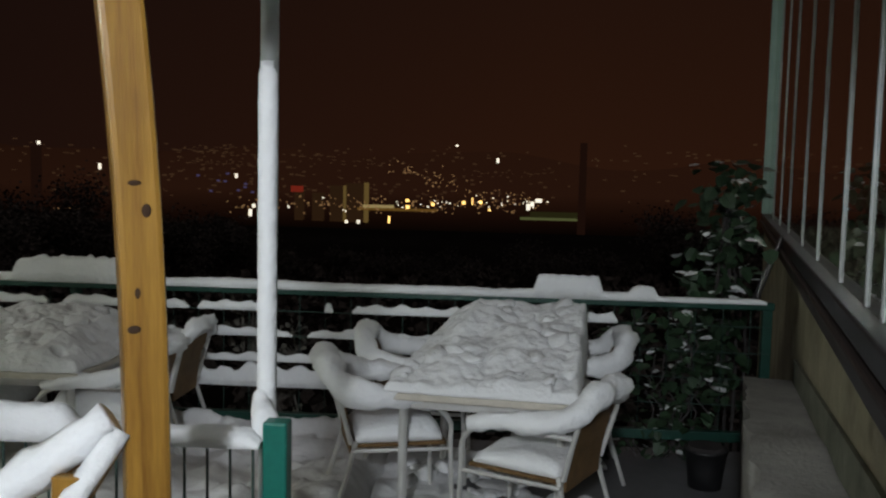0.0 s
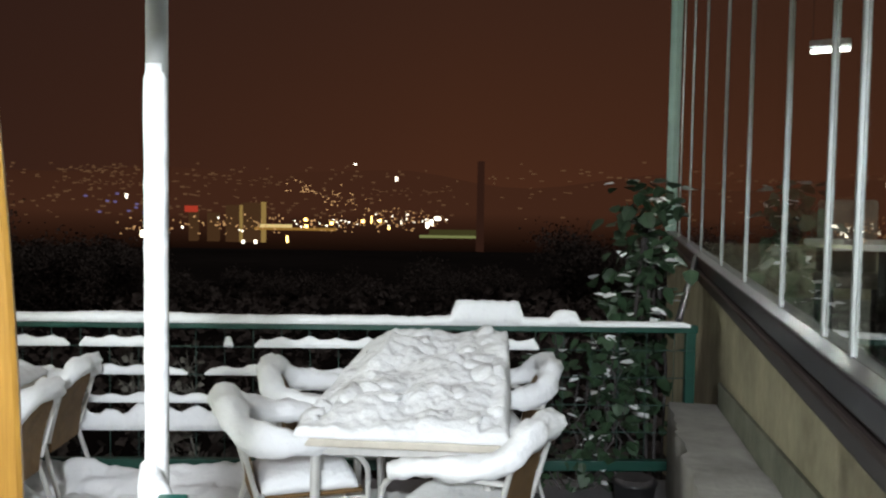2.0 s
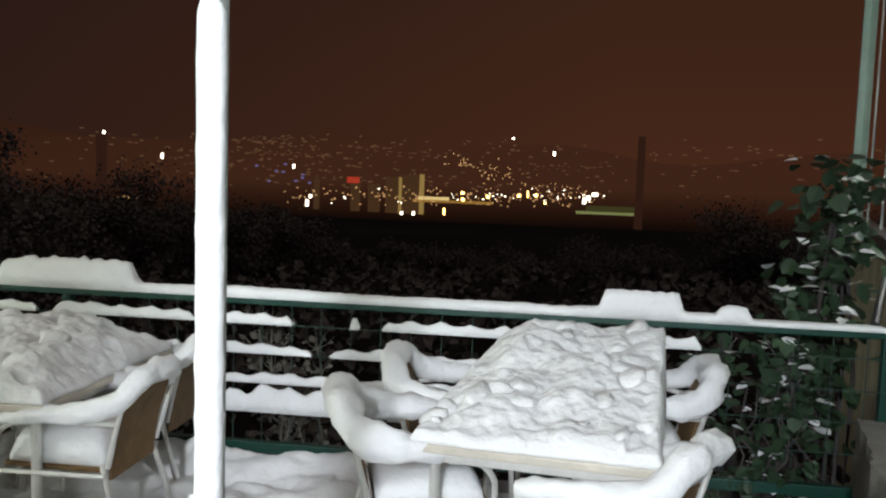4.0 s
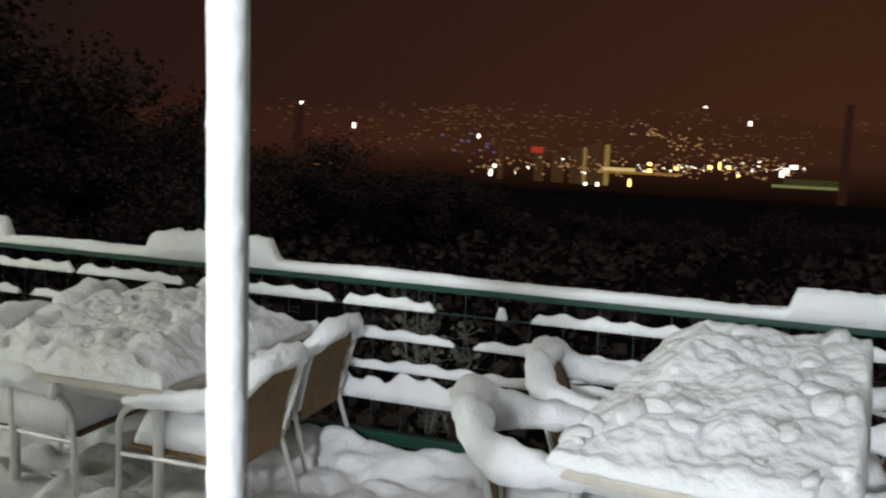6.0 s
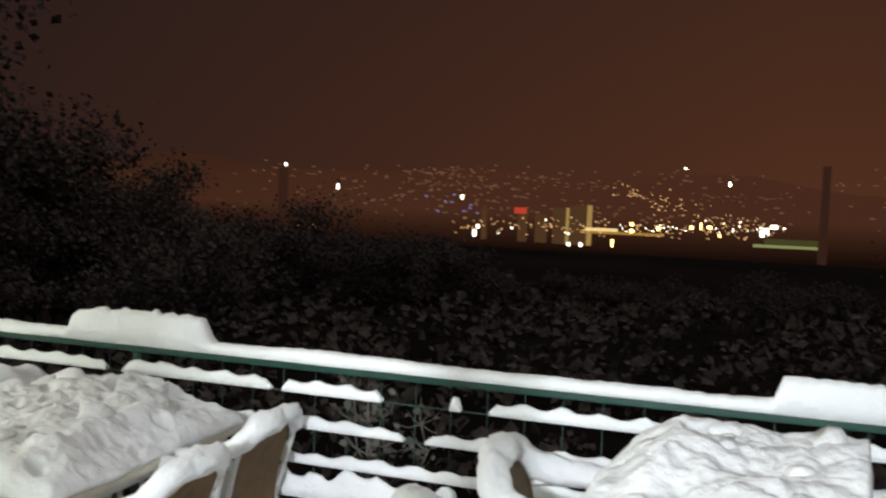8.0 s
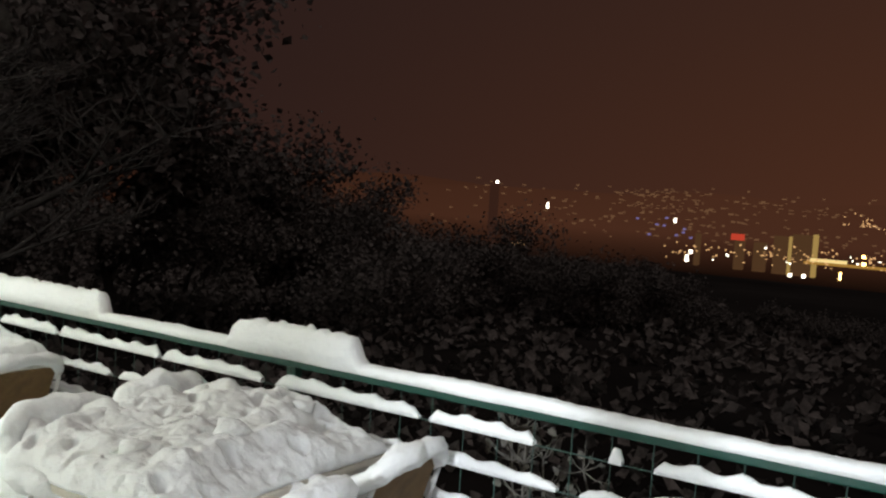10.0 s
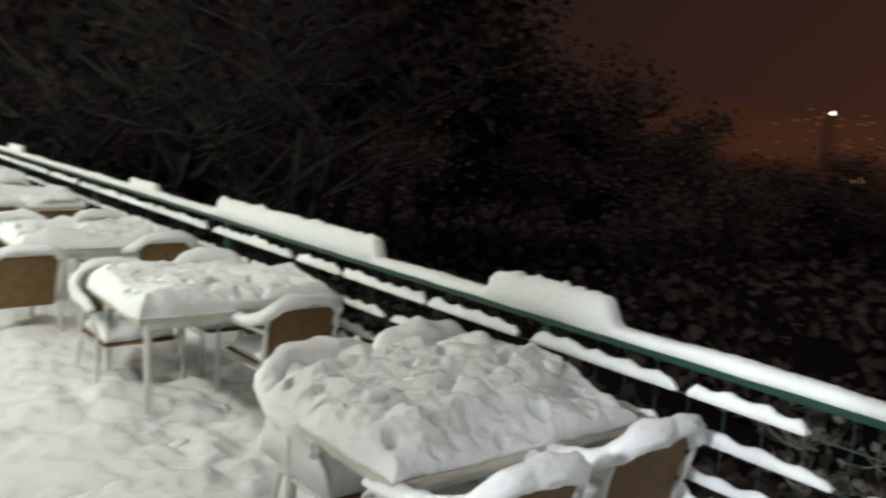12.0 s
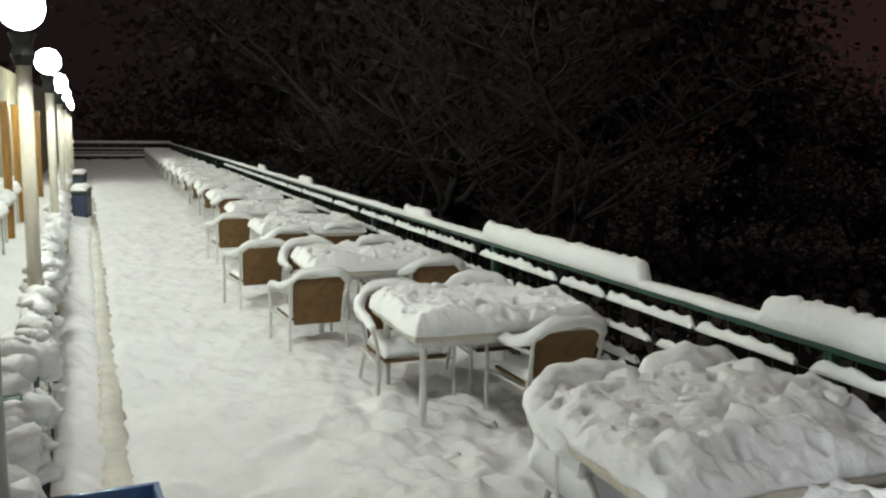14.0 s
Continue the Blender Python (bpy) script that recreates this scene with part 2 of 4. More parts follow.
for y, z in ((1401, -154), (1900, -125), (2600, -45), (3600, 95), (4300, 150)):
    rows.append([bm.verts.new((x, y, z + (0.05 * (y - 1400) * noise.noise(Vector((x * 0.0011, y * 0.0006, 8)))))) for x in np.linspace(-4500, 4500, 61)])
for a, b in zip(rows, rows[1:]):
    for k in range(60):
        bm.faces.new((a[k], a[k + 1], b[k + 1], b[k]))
tagged(part("backdrop", bm, M_SLOPE_GLOW, smooth=True), "brown slopes across the valley, town haze painted as glow", "hills", kind="structure")


# ---- railing along the edge ----
railing = thing("railing", "green steel railing with welded wire mesh, snow along it", "railing")
bm = bmesh.new()
box(bm, X_FAR, RAIL_Y - 0.03, RAIL_Z - 0.045, X_END, RAIL_Y + 0.03, RAIL_Z, 0.006)
part("top_rail", bm, M_GREEN, railing)
bm = bmesh.new()
box(bm, X_FAR, RAIL_Y - 0.025, 0.13, X_END, RAIL_Y + 0.025, 0.19, 0.005)
part("bottom_rail", bm, M_GREEN, railing)
for k in range(16):
    x = X_END - 0.03 - k * 3.6 - (0.7 if k else 0)
    bm = bmesh.new()
    box(bm, x - 0.028, RAIL_Y + 0.0, 0.0, x + 0.028, RAIL_Y + 0.05, RAIL_Z - 0.045, 0.004)
    part("post", bm, M_GREEN, railing)
WIRE_Z = (0.835, 0.675, 0.515, 0.355)
for z in WIRE_Z:
    bm = bmesh.new()
    tube(bm, [(X_FAR, RAIL_Y - 0.008, z), (X_END, RAIL_Y - 0.008, z)], 0.0035, 5)
    part("wire", bm, M_WIRE, railing)
bm = bmesh.new()
tube(bm, [(0, 0, 0.16), (0, 0, RAIL_Z - 0.03)], 0.0027, 4)
wire_mesh = bpy.data.meshes.new("upright_wire")
bm.to_mesh(wire_mesh)
bm.free()
wire_mesh.materials.append(M_WIRE)
bm = bmesh.new()
x = X_END - 0.134
while x > X_FAR:
    if x > -14:
        ob = new("upright_wire", wire_mesh)
        ob.parent, ob.location = railing, (x, RAIL_Y - 0.012, 0)
    else:
        tube(bm, [(x, RAIL_Y - 0.012, 0.16), (x, RAIL_Y - 0.012, RAIL_Z - 0.03)], 0.0022, 3)
    x -= 0.161
part("far_wire", bm, M_WIRE, railing, kind="stuff")


def snow_strip(x0, x1, y, z, height, width, seed, end=0.05, hang=0.004):
    """Snow lying along a bar: rounded back, uneven height."""
    bm = bmesh.new()
    n = max(4, int((x1 - x0) / 0.03))
    rings = []
    for i in range(n + 1):
        x = x0 + (x1 - x0) * i / n
        edge = min(1.0, (x - x0) / end + 0.25, (x1 - x) / end + 0.25)
        h = height(x) * edge * (1 + 0.22 * noise.noise(Vector((x * 6, seed, 0))) + 0.16 * noise.noise(Vector((x * 23, seed, 2))))
        w = width * (1 + 0.25 * noise.noise(Vector((x * 4, seed, 5))))
        ring = []
        for a, b in ((-1, -0.1), (-1.06, 0.4), (-0.85, 0.85), (-0.25, 1.0), (0.35, 0.98), (0.85, 0.8), (1.06, 0.4), (1, -0.1)):
            ring.append(bm.verts.new((x, y + a * w, z + (b * h if b > 0 else -hang))))
        rings.append(ring)
    for a, b in zip(rings, rings[1:]):
        for k in range(8):
            bm.faces.new((a[k], a[(k + 1) % 8], b[(k + 1) % 8], b[k]))
    bm.faces.new(rings[0]), bm.faces.new(rings[-1][::-1])
    return bm


BLOCKS = ((0.47, 0.88, 0.13), (1.05, 1.20, 0.075), (-2.82, -2.02, 0.15), (-6.15, -3.84, 0.14), (-8.3, -7.6, 0.1), (-14.0, -13.2, 0.12), (-18.5, -17.8, 0.12))


def ridge(x):
    h = 0.034 + 0.016 * noise.noise(Vector((x * 1.1, 3, 1)))
    if x > 1.2:
        h *= 0.45
    for a, b, t in BLOCKS:
        if a - 0.05 < x < b + 0.05:
            h = max(h, t * min(1.0, (x - a) / 0.04 + 0.3, (b - x) / 0.02 + 0.45))
    return h


tagged(part("snow_ridge", snow_strip(X_FAR, X_END - 0.05, RAIL_Y, RAIL_Z + 0.003, ridge, 0.041, 1, hang=0.014), M_SNOW, smooth=True), "ridge of fresh white snow lying along the railing", "snow", kind="stuff")
rng = random.Random(4)
bm_all = bmesh.new()
RUNS = {0: [(-0.64, 0.55), (0.6, 0.98), (-0.815, -0.765), (-1.62, -1.13), (-2.5, -1.68)],
        1: [(-0.92, 0.5), (-1.66, -1.02), (-2.6, -1.75)], 2: [(-1.75, 0.6), (-2.7, -1.82)], 3: [(-1.9, -0.75), (-0.6, 0.2), (-2.9, -2.0)]}
for row, z in enumerate(WIRE_Z):
    x = min(a for a, b in RUNS[row]) - 0.1
    while x > -24:
        length = rng.uniform(0.5, 1.4)
        RUNS[row].append((x - length, x))
        x -= length + rng.uniform(0.02, 0.2)
    for a, b in RUNS[row]:
        tall = (0.062, 0.05, 0.055, 0.15)[row]
        b2 = snow_strip(a, b, RAIL_Y - 0.008, z + 0.003, lambda q: tall * (0.68 + 0.3 * abs(math.cos(math.pi * (q + 0.81) / 0.161)) ** 3 + 0.35 * noise.noise(Vector((q * 2.3, row, 3)))), 0.016, row * 7 + a, 0.008)
        me = bpy.data.meshes.new("tmp")
        b2.to_mesh(me)
        b2.free()
        bm_all.from_mesh(me)
        bpy.data.meshes.remove(me)
tagged(part("wire_snow", bm_all, M_SNOW, smooth=True), "strips of snow caught on the railing's wires", "snow", kind="stuff")


# ---- tables and chairs ----
def make_table():
    t = thing("terrace_table", "rectangular terrace table with pale top and aluminium legs", "table", "tables along the railing")
    bm = bmesh.new()
    box(bm, -0.45, -0.58, 0.655, 0.45, 0.58, 0.69, 0.008)
    part("tabletop", bm, M_TABLE, t)
    bm = bmesh.new()
    box(bm, -0.40, -0.53, 0.61, 0.40, 0.53, 0.654, 0.004)
    part("apron", bm, M_ALU, t)
    for sx in (-1, 1):
        for sy in (-1, 1):
            bm = bmesh.new()
            tube(bm, [(sx * 0.37, sy * 0.50, 0.0), (sx * 0.37, sy * 0.50, 0.612)], 0.022, 10)
            part("leg", bm, M_ALU, t)
    return t


def make_chair():
    c = thing("terrace_chair", "aluminium terrace armchair with tan woven back, snow on it", "chair", "chairs at the tables")
    bm = bmesh.new()
    box(bm, -0.21, -0.20, 0.395, 0.21, 0.24, 0.415, 0.006)
    part("seat", bm, M_WICKER, c)
    bm = bmesh.new()
    n = 6
    grid = []
    for side in (0, 1):
        for i in range(n + 1):
            u = i / n
            for s in (-1, 1):
                grid.append(bm.verts.new((s * (0.185 + 0.02 * u), -0.215 - 0.085 * u - 0.012 * side + 0.02 * math.sin(u * 3), 0.36 + 0.37 * u)))
    q = 2 * (n + 1)
    for i in range(n):
        a = 2 * i
        bm.faces.new((grid[a], grid[a + 1], grid[a + 3], grid[a + 2]))
        bm.faces.new((grid[q + a], grid[q + a + 2], grid[q + a + 3], grid[q + a + 1]))
        bm.faces.new((grid[a], grid[a + 2], grid[q + a + 2], grid[q + a]))
        bm.faces.new((grid[a + 1], grid[q + a + 1], grid[q + a + 3], grid[a + 3]))
    bm.faces.new((grid[0], grid[q], grid[q + 1], grid[1]))
    bm.faces.new((grid[2 * n], grid[2 * n + 1], grid[q + 2 * n + 1], grid[q + 2 * n]))
    part("backrest", bm, M_WICKER, c)
    bm = bmesh.new()
    tube(bm, bend([(-0.21, -0.225, 0.42), (-0.225, -0.30, 0.70), (-0.12, -0.315, 0.745), (0.12, -0.315, 0.745), (0.225, -0.30, 0.70), (0.21, -0.225, 0.42)]), 0.012, 7)
    part("back_frame", bm, M_ALU, c)
    for s in (-1, 1):
        bm = bmesh.new()
        tube(bm, bend([(s * 0.222, -0.275, 0.61), (s * 0.275, -0.10, 0.625), (s * 0.28, 0.12, 0.615), (s * 0.265, 0.235, 0.54), (s * 0.255, 0.25, 0.40), (s * 0.26, 0.265, 0.0)]), 0.0125, 7)
        part("arm", bm, M_ALU, c)
        bm = bmesh.new()
        tube(bm, bend([(s * 0.21, -0.20, 0.43), (s * 0.225, -0.25, 0.25), (s * 0.24, -0.33, 0.0)]), 0.0125, 7)
        part("leg", bm, M_ALU, c)
        bm = bmesh.new()
        tube(bm, [(s * 0.235, -0.22, 0.39), (s * 0.255, 0.25, 0.39)], 0.01, 6)
        part("seat_rail", bm, M_ALU, c)
    return c


def chair_snow(seed, thick=1.0, seat=0.1):
    """Snow bedded on a chair's arms, top bar and seat, in the chair's own axes."""
    bm = bmesh.new()
    r = 0.042 * thick
    path = bend([(-0.27, 0.20, 0.615), (-0.28, 0.05, 0.65), (-0.272, -0.12, 0.66), (-0.235, -0.26, 0.70), (-0.15, -0.325, 0.775), (0, -0.335, 0.79), (0.15, -0.325, 0.775), (0.235, -0.26, 0.70), (0.272, -0.12, 0.66), (0.28, 0.05, 0.65), (0.27, 0.20, 0.615)], 9)
    rads = [r * (0.65 + 0.5 * math.sin(math.pi * i / (len(path) - 1)) + 0.3 * noise.noise(p * 8 + Vector((seed, 0, 0))) + 0.15 * noise.noise(p * 22 + Vector((seed, 0, 0)))) for i, p in enumerate(path)]
    tube(bm, path, rads, 12, 0.42, seed)
    w = 0.255 if seat > 0.2 else 0.2
    back = -0.345 if seat > 0.2 else -0.2
    field(bm, -w, w, back, 0.22, 14, 14,
          lambda x, y: (x, y, 0.418 + seat * max(0.15, 1 - (abs(x) / (w + 0.02)) ** 8 - (abs(y - (0.22 + back) / 2) / ((0.22 - back) / 2 + 0.02)) ** 8) * (1.0 + 0.35 * noise.noise(Vector((x * 6, y * 6, seed))))),
          lambda x, y: 0.417)
    return bm


def table_snow(seed, tall, sx=0.45, sy=0.58, kind="even", clods=0):
    """Snow heaped on a tabletop, in the table's own axes, with broken lumps bedded in it."""
    bm = bmesh.new()
    r = random.Random(int(seed * 10))

    def height(x, y):
        mx, my = (x + sx) / (2 * sx), (y + sy) / (2 * sy)
        rim = min(sx - abs(x), sy - abs(y))
        swell = noise.noise(Vector((x * 3.0 + seed, y * 3.0, 2)))
        fine = noise.noise(Vector((x * 9 + seed, y * 9, 7)))
        if kind == "heap":
            h = 0.055 + 0.235 * my ** 0.85 * (1 + 0.12 * swell)
            h = 0.03 + (h - 0.03) * max(0.0, min(1.0, mx / 0.30)) ** 0.75 * max(0.0, min(1.0, my / 0.22)) ** 0.7
            edge = max(0.0, min(1.0, rim / 0.018))
        elif kind == "mound":
            h = 0.11 + 0.06 * swell + 0.05 * my
            h = 0.03 + (h - 0.03) * max(0.0, min(1.0, (sx - x) / 0.26 + 0.6 * swell)) * max(0.0, min(1.0, (y + sy) / 0.2)) ** 0.6
            edge = max(0.0, min(1.0, rim / 0.03)) ** 0.5
        else:
            h = tall * (0.85 + 0.55 * swell)
            edge = max(0.0, min(1.0, rim / (0.07 + 0.03 * swell))) ** 0.5
        return (h + 0.014 * fine) * edge + 0.012

    def top(x, y):
        push = 1 + 0.03 * noise.noise(Vector((x * 5, y * 5, seed))) + 0.02 * noise.noise(Vector((x * 12, y * 12, seed + 3)))
        w = 0.02 * noise.noise(Vector((x * 10, y * 10, seed)))
        rough = 1.0 if kind != "even" else 0.6
        pit = 0.0 if kind == "heap" else 0.13 * max(0.0, noise.noise(Vector((x * 13, y * 13, seed + 5))) - 0.22)
        jag = 0.007 * noise.noise(Vector((x * 30, y * 30, seed))) + rough * (0.062 * facets(x + w, y - w, int(seed), 0.16) + 0.034 * facets(x - w, y + w, int(seed) + 7, 0.075) - 0.012) - pit
        return x * push, y * push, 0.692 + max(0.008, height(x, y) + jag * min(1.0, min(sx - abs(x), sy - abs(y)) / 0.05))

    field(bm, -sx, sx, -sy, sy, 110 if clods else 60, 140 if clods else 76, top, lambda x, y: 0.692)
    for k in range(clods):
        x, y = r.uniform(-sx + 0.04, sx - 0.04), r.uniform(-sy + 0.05, sy - 0.04)
        h = height(x, y)
        size = r.choice((0.03, 0.04, 0.055, 0.065)) * (0.75 if h < 0.07 else 1.0)
        clod(bm, Vector((x, y, 0.692 + h - size * 0.2)), size, r)
    return bm


table = make_table()
chair = make_chair()
snows = {}
TABLES = [(0.27, -0.84), (-2.21, -0.69), (-4.62, -0.70), (-7.0, -0.78), (-9.7, -0.78), (-12.2, -0.80)]
TABLES += [(-14.8 - 2.5 * k, -0.82 - 0.012 * k) for k in range(14)]
CHAIRS = [(-0.25, -1.04, -73, 1.35, 0.08), (-0.16, -0.36, -90, 1.35, 0.1), (0.47, -1.39, 63, 1.2, 0.06), (0.66, -0.26, 90, 1.3, 0.1),
          (-1.76, -0.96, 90, 1.0, 0.14), (-1.82, -0.30, 90, 1.0, 0.12), (-2.50, -0.95, -90, 1.7, 0.40), (-2.58, -0.34, -90, 1.7, 0.40),
          (-4.20, -0.45, 92, 0.8, 0.06), (-4.98, -1.08, -90, 0.9, 0.1), (-5.05, -0.42, -90, 1.2, 0.32),
          (-6.38, -1.43, 94, 0.7, 0.04), (-6.69, -0.34, 90, 0.8, 0.05), (-7.5, -1.15, -90, 1.0, 0.15), (-7.5, -0.45, -90, 1.0, 0.15),
          (-8.24, -1.58, 97, 0.7, 0.05), (-9.32, -1.07, 90, 0.8, 0.05), (-9.56, -0.45, 90, 0.8, 0.05), (-10.2, -0.9, -90, 1.0, 0.15),
          (-11.04, -1.49, 93, 0.7, 0.05), (-11.8, -0.5, 90, 0.8, 0.05)]
for tx, ty in TABLES[6:]:
    CHAIRS += [(tx + 0.5, ty - 0.3, 90, 1.0, 0.1), (tx - 0.5, ty + 0.2, -90, 1.0, 0.1)]
for i, (tx, ty) in enumerate(TABLES):
    m = pose(tx, ty, 0.0, 0, 0, -7 if i == 0 else 0)
    if i == 0:
        table.matrix_world = m
    else:
        copy_thing(table, m)
    kind, clods = ("heap", 22) if i == 0 else ("mound", 9) if i == 1 else ("even", 5) if i == 2 else ("even", 2 if i < 6 else 0)
    ob = part("snow_mound", table_snow(3.1 + i * 1.7, 0.125, 0.45 if i < 2 else 0.47, 0.58 if i < 2 else 0.6, kind, clods), M_SNOW, smooth=True)
    ob.matrix_world = m
    tagged(ob, "rough heap of white snow on a terrace table" if i < 2 else "thick even layer of snow on a terrace table", "snow", "snow on the tables", kind="stuff")
for j, (cx, cy, cr, thick, deep) in enumerate(CHAIRS):
    m = pose(cx, cy, 0.0, 0, 0, cr)
    if j == 0:
        chair.matrix_world = m
    else:
        copy_thing(chair, m)
    ob = part("chair_snow", chair_snow(j * 1.3, thick, deep), M_SNOW, smooth=True)
    ob.matrix_world = m
    tagged(ob, "soft snow bedded on an armchair's arms and seat", "snow", "snow on the chairs")


# ---- trodden snow on the floor ----
def rut_y(x):
    return -2.745 + 0.032 * x + 0.02 * noise.noise(Vector((x * 0.7, 2, 0)))


def floor_snow(x0, x1, n, m, deep, seed):
    """Snow from the inner fence to the railing: trodden flat in the aisle, broken up along the tables."""
    bm = bmesh.new()

    def top(x, v):
        y0, y1 = fence_y(x) + 0.04, -0.03
        y = y0 + (y1 - y0) * v
        e = min(x - x0 + 0.2, x1 - x + 0.2 * (x1 < -1), y1 - y)
        h = deep * (0.8 + 0.5 * noise.noise(Vector((x * 0.9, y * 0.9, seed)))) + 0.04 * noise.noise(Vector((x * 5, y * 5, seed))) + 0.02 * noise.noise(Vector((x * 11, y * 11, seed)))
        h += 0.10 * max(0.0, min(1.0, (y + 0.40) / 0.3))
        h += 0.05 * max(0.0, 1 - abs(y + 1.55) / 0.55)
        broken = max(0.0, min(1.0, (y + 2.3) / 0.7)) if x > -16 else 0.3
        h += (0.35 + 0.65 * broken + 0.45 * max(0.0, min(1.0, (y + 1.6) / 0.3))) * (0.02 + 0.06 * facets(x, y, seed, 0.2) + 0.04 * facets(x, y, seed + 3, 0.1))
        bank = max(0.0, 1 - abs(y - y0) / 0.22)
        h += 0.12 * bank * (0.6 + 0.6 * noise.noise(Vector((x * 2.3, 1, seed))))
        h -= 0.09 * math.exp(-((y - rut_y(x)) / 0.075) ** 2) if x < -1.0 else 0.0
        return x + 0.06 * noise.noise(Vector((x * 3, y * 3, 2))), y, max(0.006, h * min(1, e / 0.12 + 0.1))

    field(bm, x0, x1, 0.0, 1.0, n, m, top, lambda x, y: 0.002)
    return bm


tagged(part("floor_snow", floor_snow(-3.4, -0.36, 130, 130, 0.085, 2), M_SNOW_TROD, smooth=True), "trodden snow covering the terrace floor", "snow", kind="stuff")
tagged(part("floor_snow", floor_snow(-16.0, -3.4, 420, 110, 0.085, 2), M_SNOW_TROD, smooth=True), "trodden snow covering the terrace floor farther on", "snow", kind="stuff")
tagged(part("floor_snow", floor_snow(X_FAR, -16.0, 120, 50, 0.085, 2), M_SNOW_TROD, smooth=True), "trodden snow covering the far terrace floor", "snow", kind="stuff")
bm = bmesh.new()
field(bm, -0.36, 1.0, -1.55, -0.06, 90, 100, lambda x, y: (x, y, 0.03 + 0.03 * noise.noise(Vector((x * 2.4, y * 2.4, 4))) + 0.06 * facets(x, y, 5, 0.13) - 0.045 * (x + 0.36)), lambda x, y: -0.02)
tagged(part("floor_snow", bm, M_SNOW_TROD, smooth=True), "broken patches of snow under the corner table", "snow", kind="stuff")
bm = bmesh.new()
field(bm, -24.0, -1.2, -0.08, 0.08, 220, 6, lambda x, y: (x, rut_y(x) + y * (1 + 0.4 * noise.noise(Vector((x * 3, y * 9, 4)))), 0.052 - 2.0 * y * y + 0.010 * noise.noise(Vector((x * 5, y * 20, 1)))), lambda x, y: 0.004)
tagged(part("slush", bm, M_SLUSH, smooth=True), "dirty beige slush in a rut along the inner fence", "slush", kind="stuff")
r3 = random.Random(77)
bm = bmesh.new()
for k in range(420):
    x = -0.6 - 8.5 * r3.random() ** 1.3
    y = max(-1.6, -1.3 + r3.gauss(0, 0.22)) if r3.random() < 0.75 else r3.uniform(-1.2, -0.15)
    clod(bm, Vector((x, y, 0.072 + r3.uniform(-0.015, 0.02))), r3.choice((0.022, 0.03, 0.045, 0.06)), r3)
tagged(part("snow_rubble", bm, M_SNOW_TROD, smooth=True), "broken clods of snow kicked up beside the tables", "snow", kind="stuff")
bm = bmesh.new()
for k in range(26):
    clod(bm, Vector((r3.uniform(-0.3, 0.9), r3.uniform(-1.5, -0.15), 0.03)), r3.choice((0.03, 0.045, 0.06)), r3)
tagged(part("snow_rubble", bm, M_SNOW_TROD, smooth=True), "few clods of snow on the wet floor under the corner table", "snow", kind="stuff")


# ---- white pole and inner fence ----
PX, PY = -0.347, -2.937
pole = thing("pole", "white painted steel pole standing at the fence's end", "pole")
bm = bmesh.new()
tube(bm, [(PX, PY, 0.0), (PX, PY, 1.0), (PX, PY, 2.1), (PX, PY, 3.6)], 0.025, 16)
part("shaft", bm, M_WHITE, pole, smooth=True)
bm = bmesh.new()
path = [(PX - 0.002, PY - 0.006, 0.95 + 1.04 * k / 60) for k in range(61)]
tube(bm, path, [0.0265 + 0.004 * max(0, noise.noise(Vector((k * 0.35, 2, 7)))) - (0.004 if k > 58 else 0) for k in range(61)], 14, 0.05, 3)
tagged(part("pole_snow", bm, M_SNOW, smooth=True), "wind-blown snow frozen onto a white pole", "snow")

fence = thing("inner_fence", "low green bar fence dividing the terrace, snow on top", "fence")
for k in range(24):
    x = -0.285 - 2.2 * k
    bm = bmesh.new()
    box(bm, x - 0.033, fence_y(x) - 0.03, 0.0, x + 0.033, fence_y(x) + 0.03, 1.03, 0.006)
    part("post", bm, M_TEAL, fence)
for z in (0.1, 0.53, 0.965):
    bm = bmesh.new()
    tube(bm, [(-0.29, fence_y(-0.29), z), (-50, fence_y(-50), z)], 0.008, 6)
    part("rail", bm, M_TEAL, fence)
bm = bmesh.new()
tube(bm, [(0, 0, 0.08), (0, 0, 0.965)], 0.0042, 5)
bar_mesh = bpy.data.meshes.new("bar")
bm.to_mesh(bar_mesh)
bm.free()
bar_mesh.materials.append(M_WIRE)
bm = bmesh.new()
for k in range(700):
    x = -0.35 - 0.062 * k
    if k < 160:
        ob = new("bar", bar_mesh)
        ob.parent, ob.location = fence, (x, fence_y(x), 0)
    else:
        tube(bm, [(x, fence_y(x), 0.08), (x, fence_y(x), 0.965)], 0.0032, 3)
part("far_bar", bm, M_WIRE, fence, kind="stuff")
bm = snow_strip(-50, -0.32, 0.0, 0.968, lambda x: 0.04 + (0.06 if x < -0.9 else 0.015) * max(0, noise.noise(Vector((x * 1.7, 0, 4)))) + (0.05 if x < -0.85 and x > -1.6 else 0), 0.05, 8)
for v in bm.verts:
    v.co.y += fence_y(v.co.x)
tagged(part("fence_snow", bm, M_SNOW, smooth=True), "snow lying along the top of the inner fence", "snow", kind="stuff")
bm = bmesh.new()
tube(bm, bend([(-0.32, -3.05, 0.96), (-0.33, -3.02, 1.02), (-0.35, -2.98, 1.05), (-0.36, -2.96, 1.08)]), [0.043 * (1 - 0.035 * k) for k in range(16)], 12, 0.4, 2, 0.7)
tagged(part("post_snow", bm, M_SNOW, smooth=True), "mound of snow packed round the pole on a fence post", "snow")


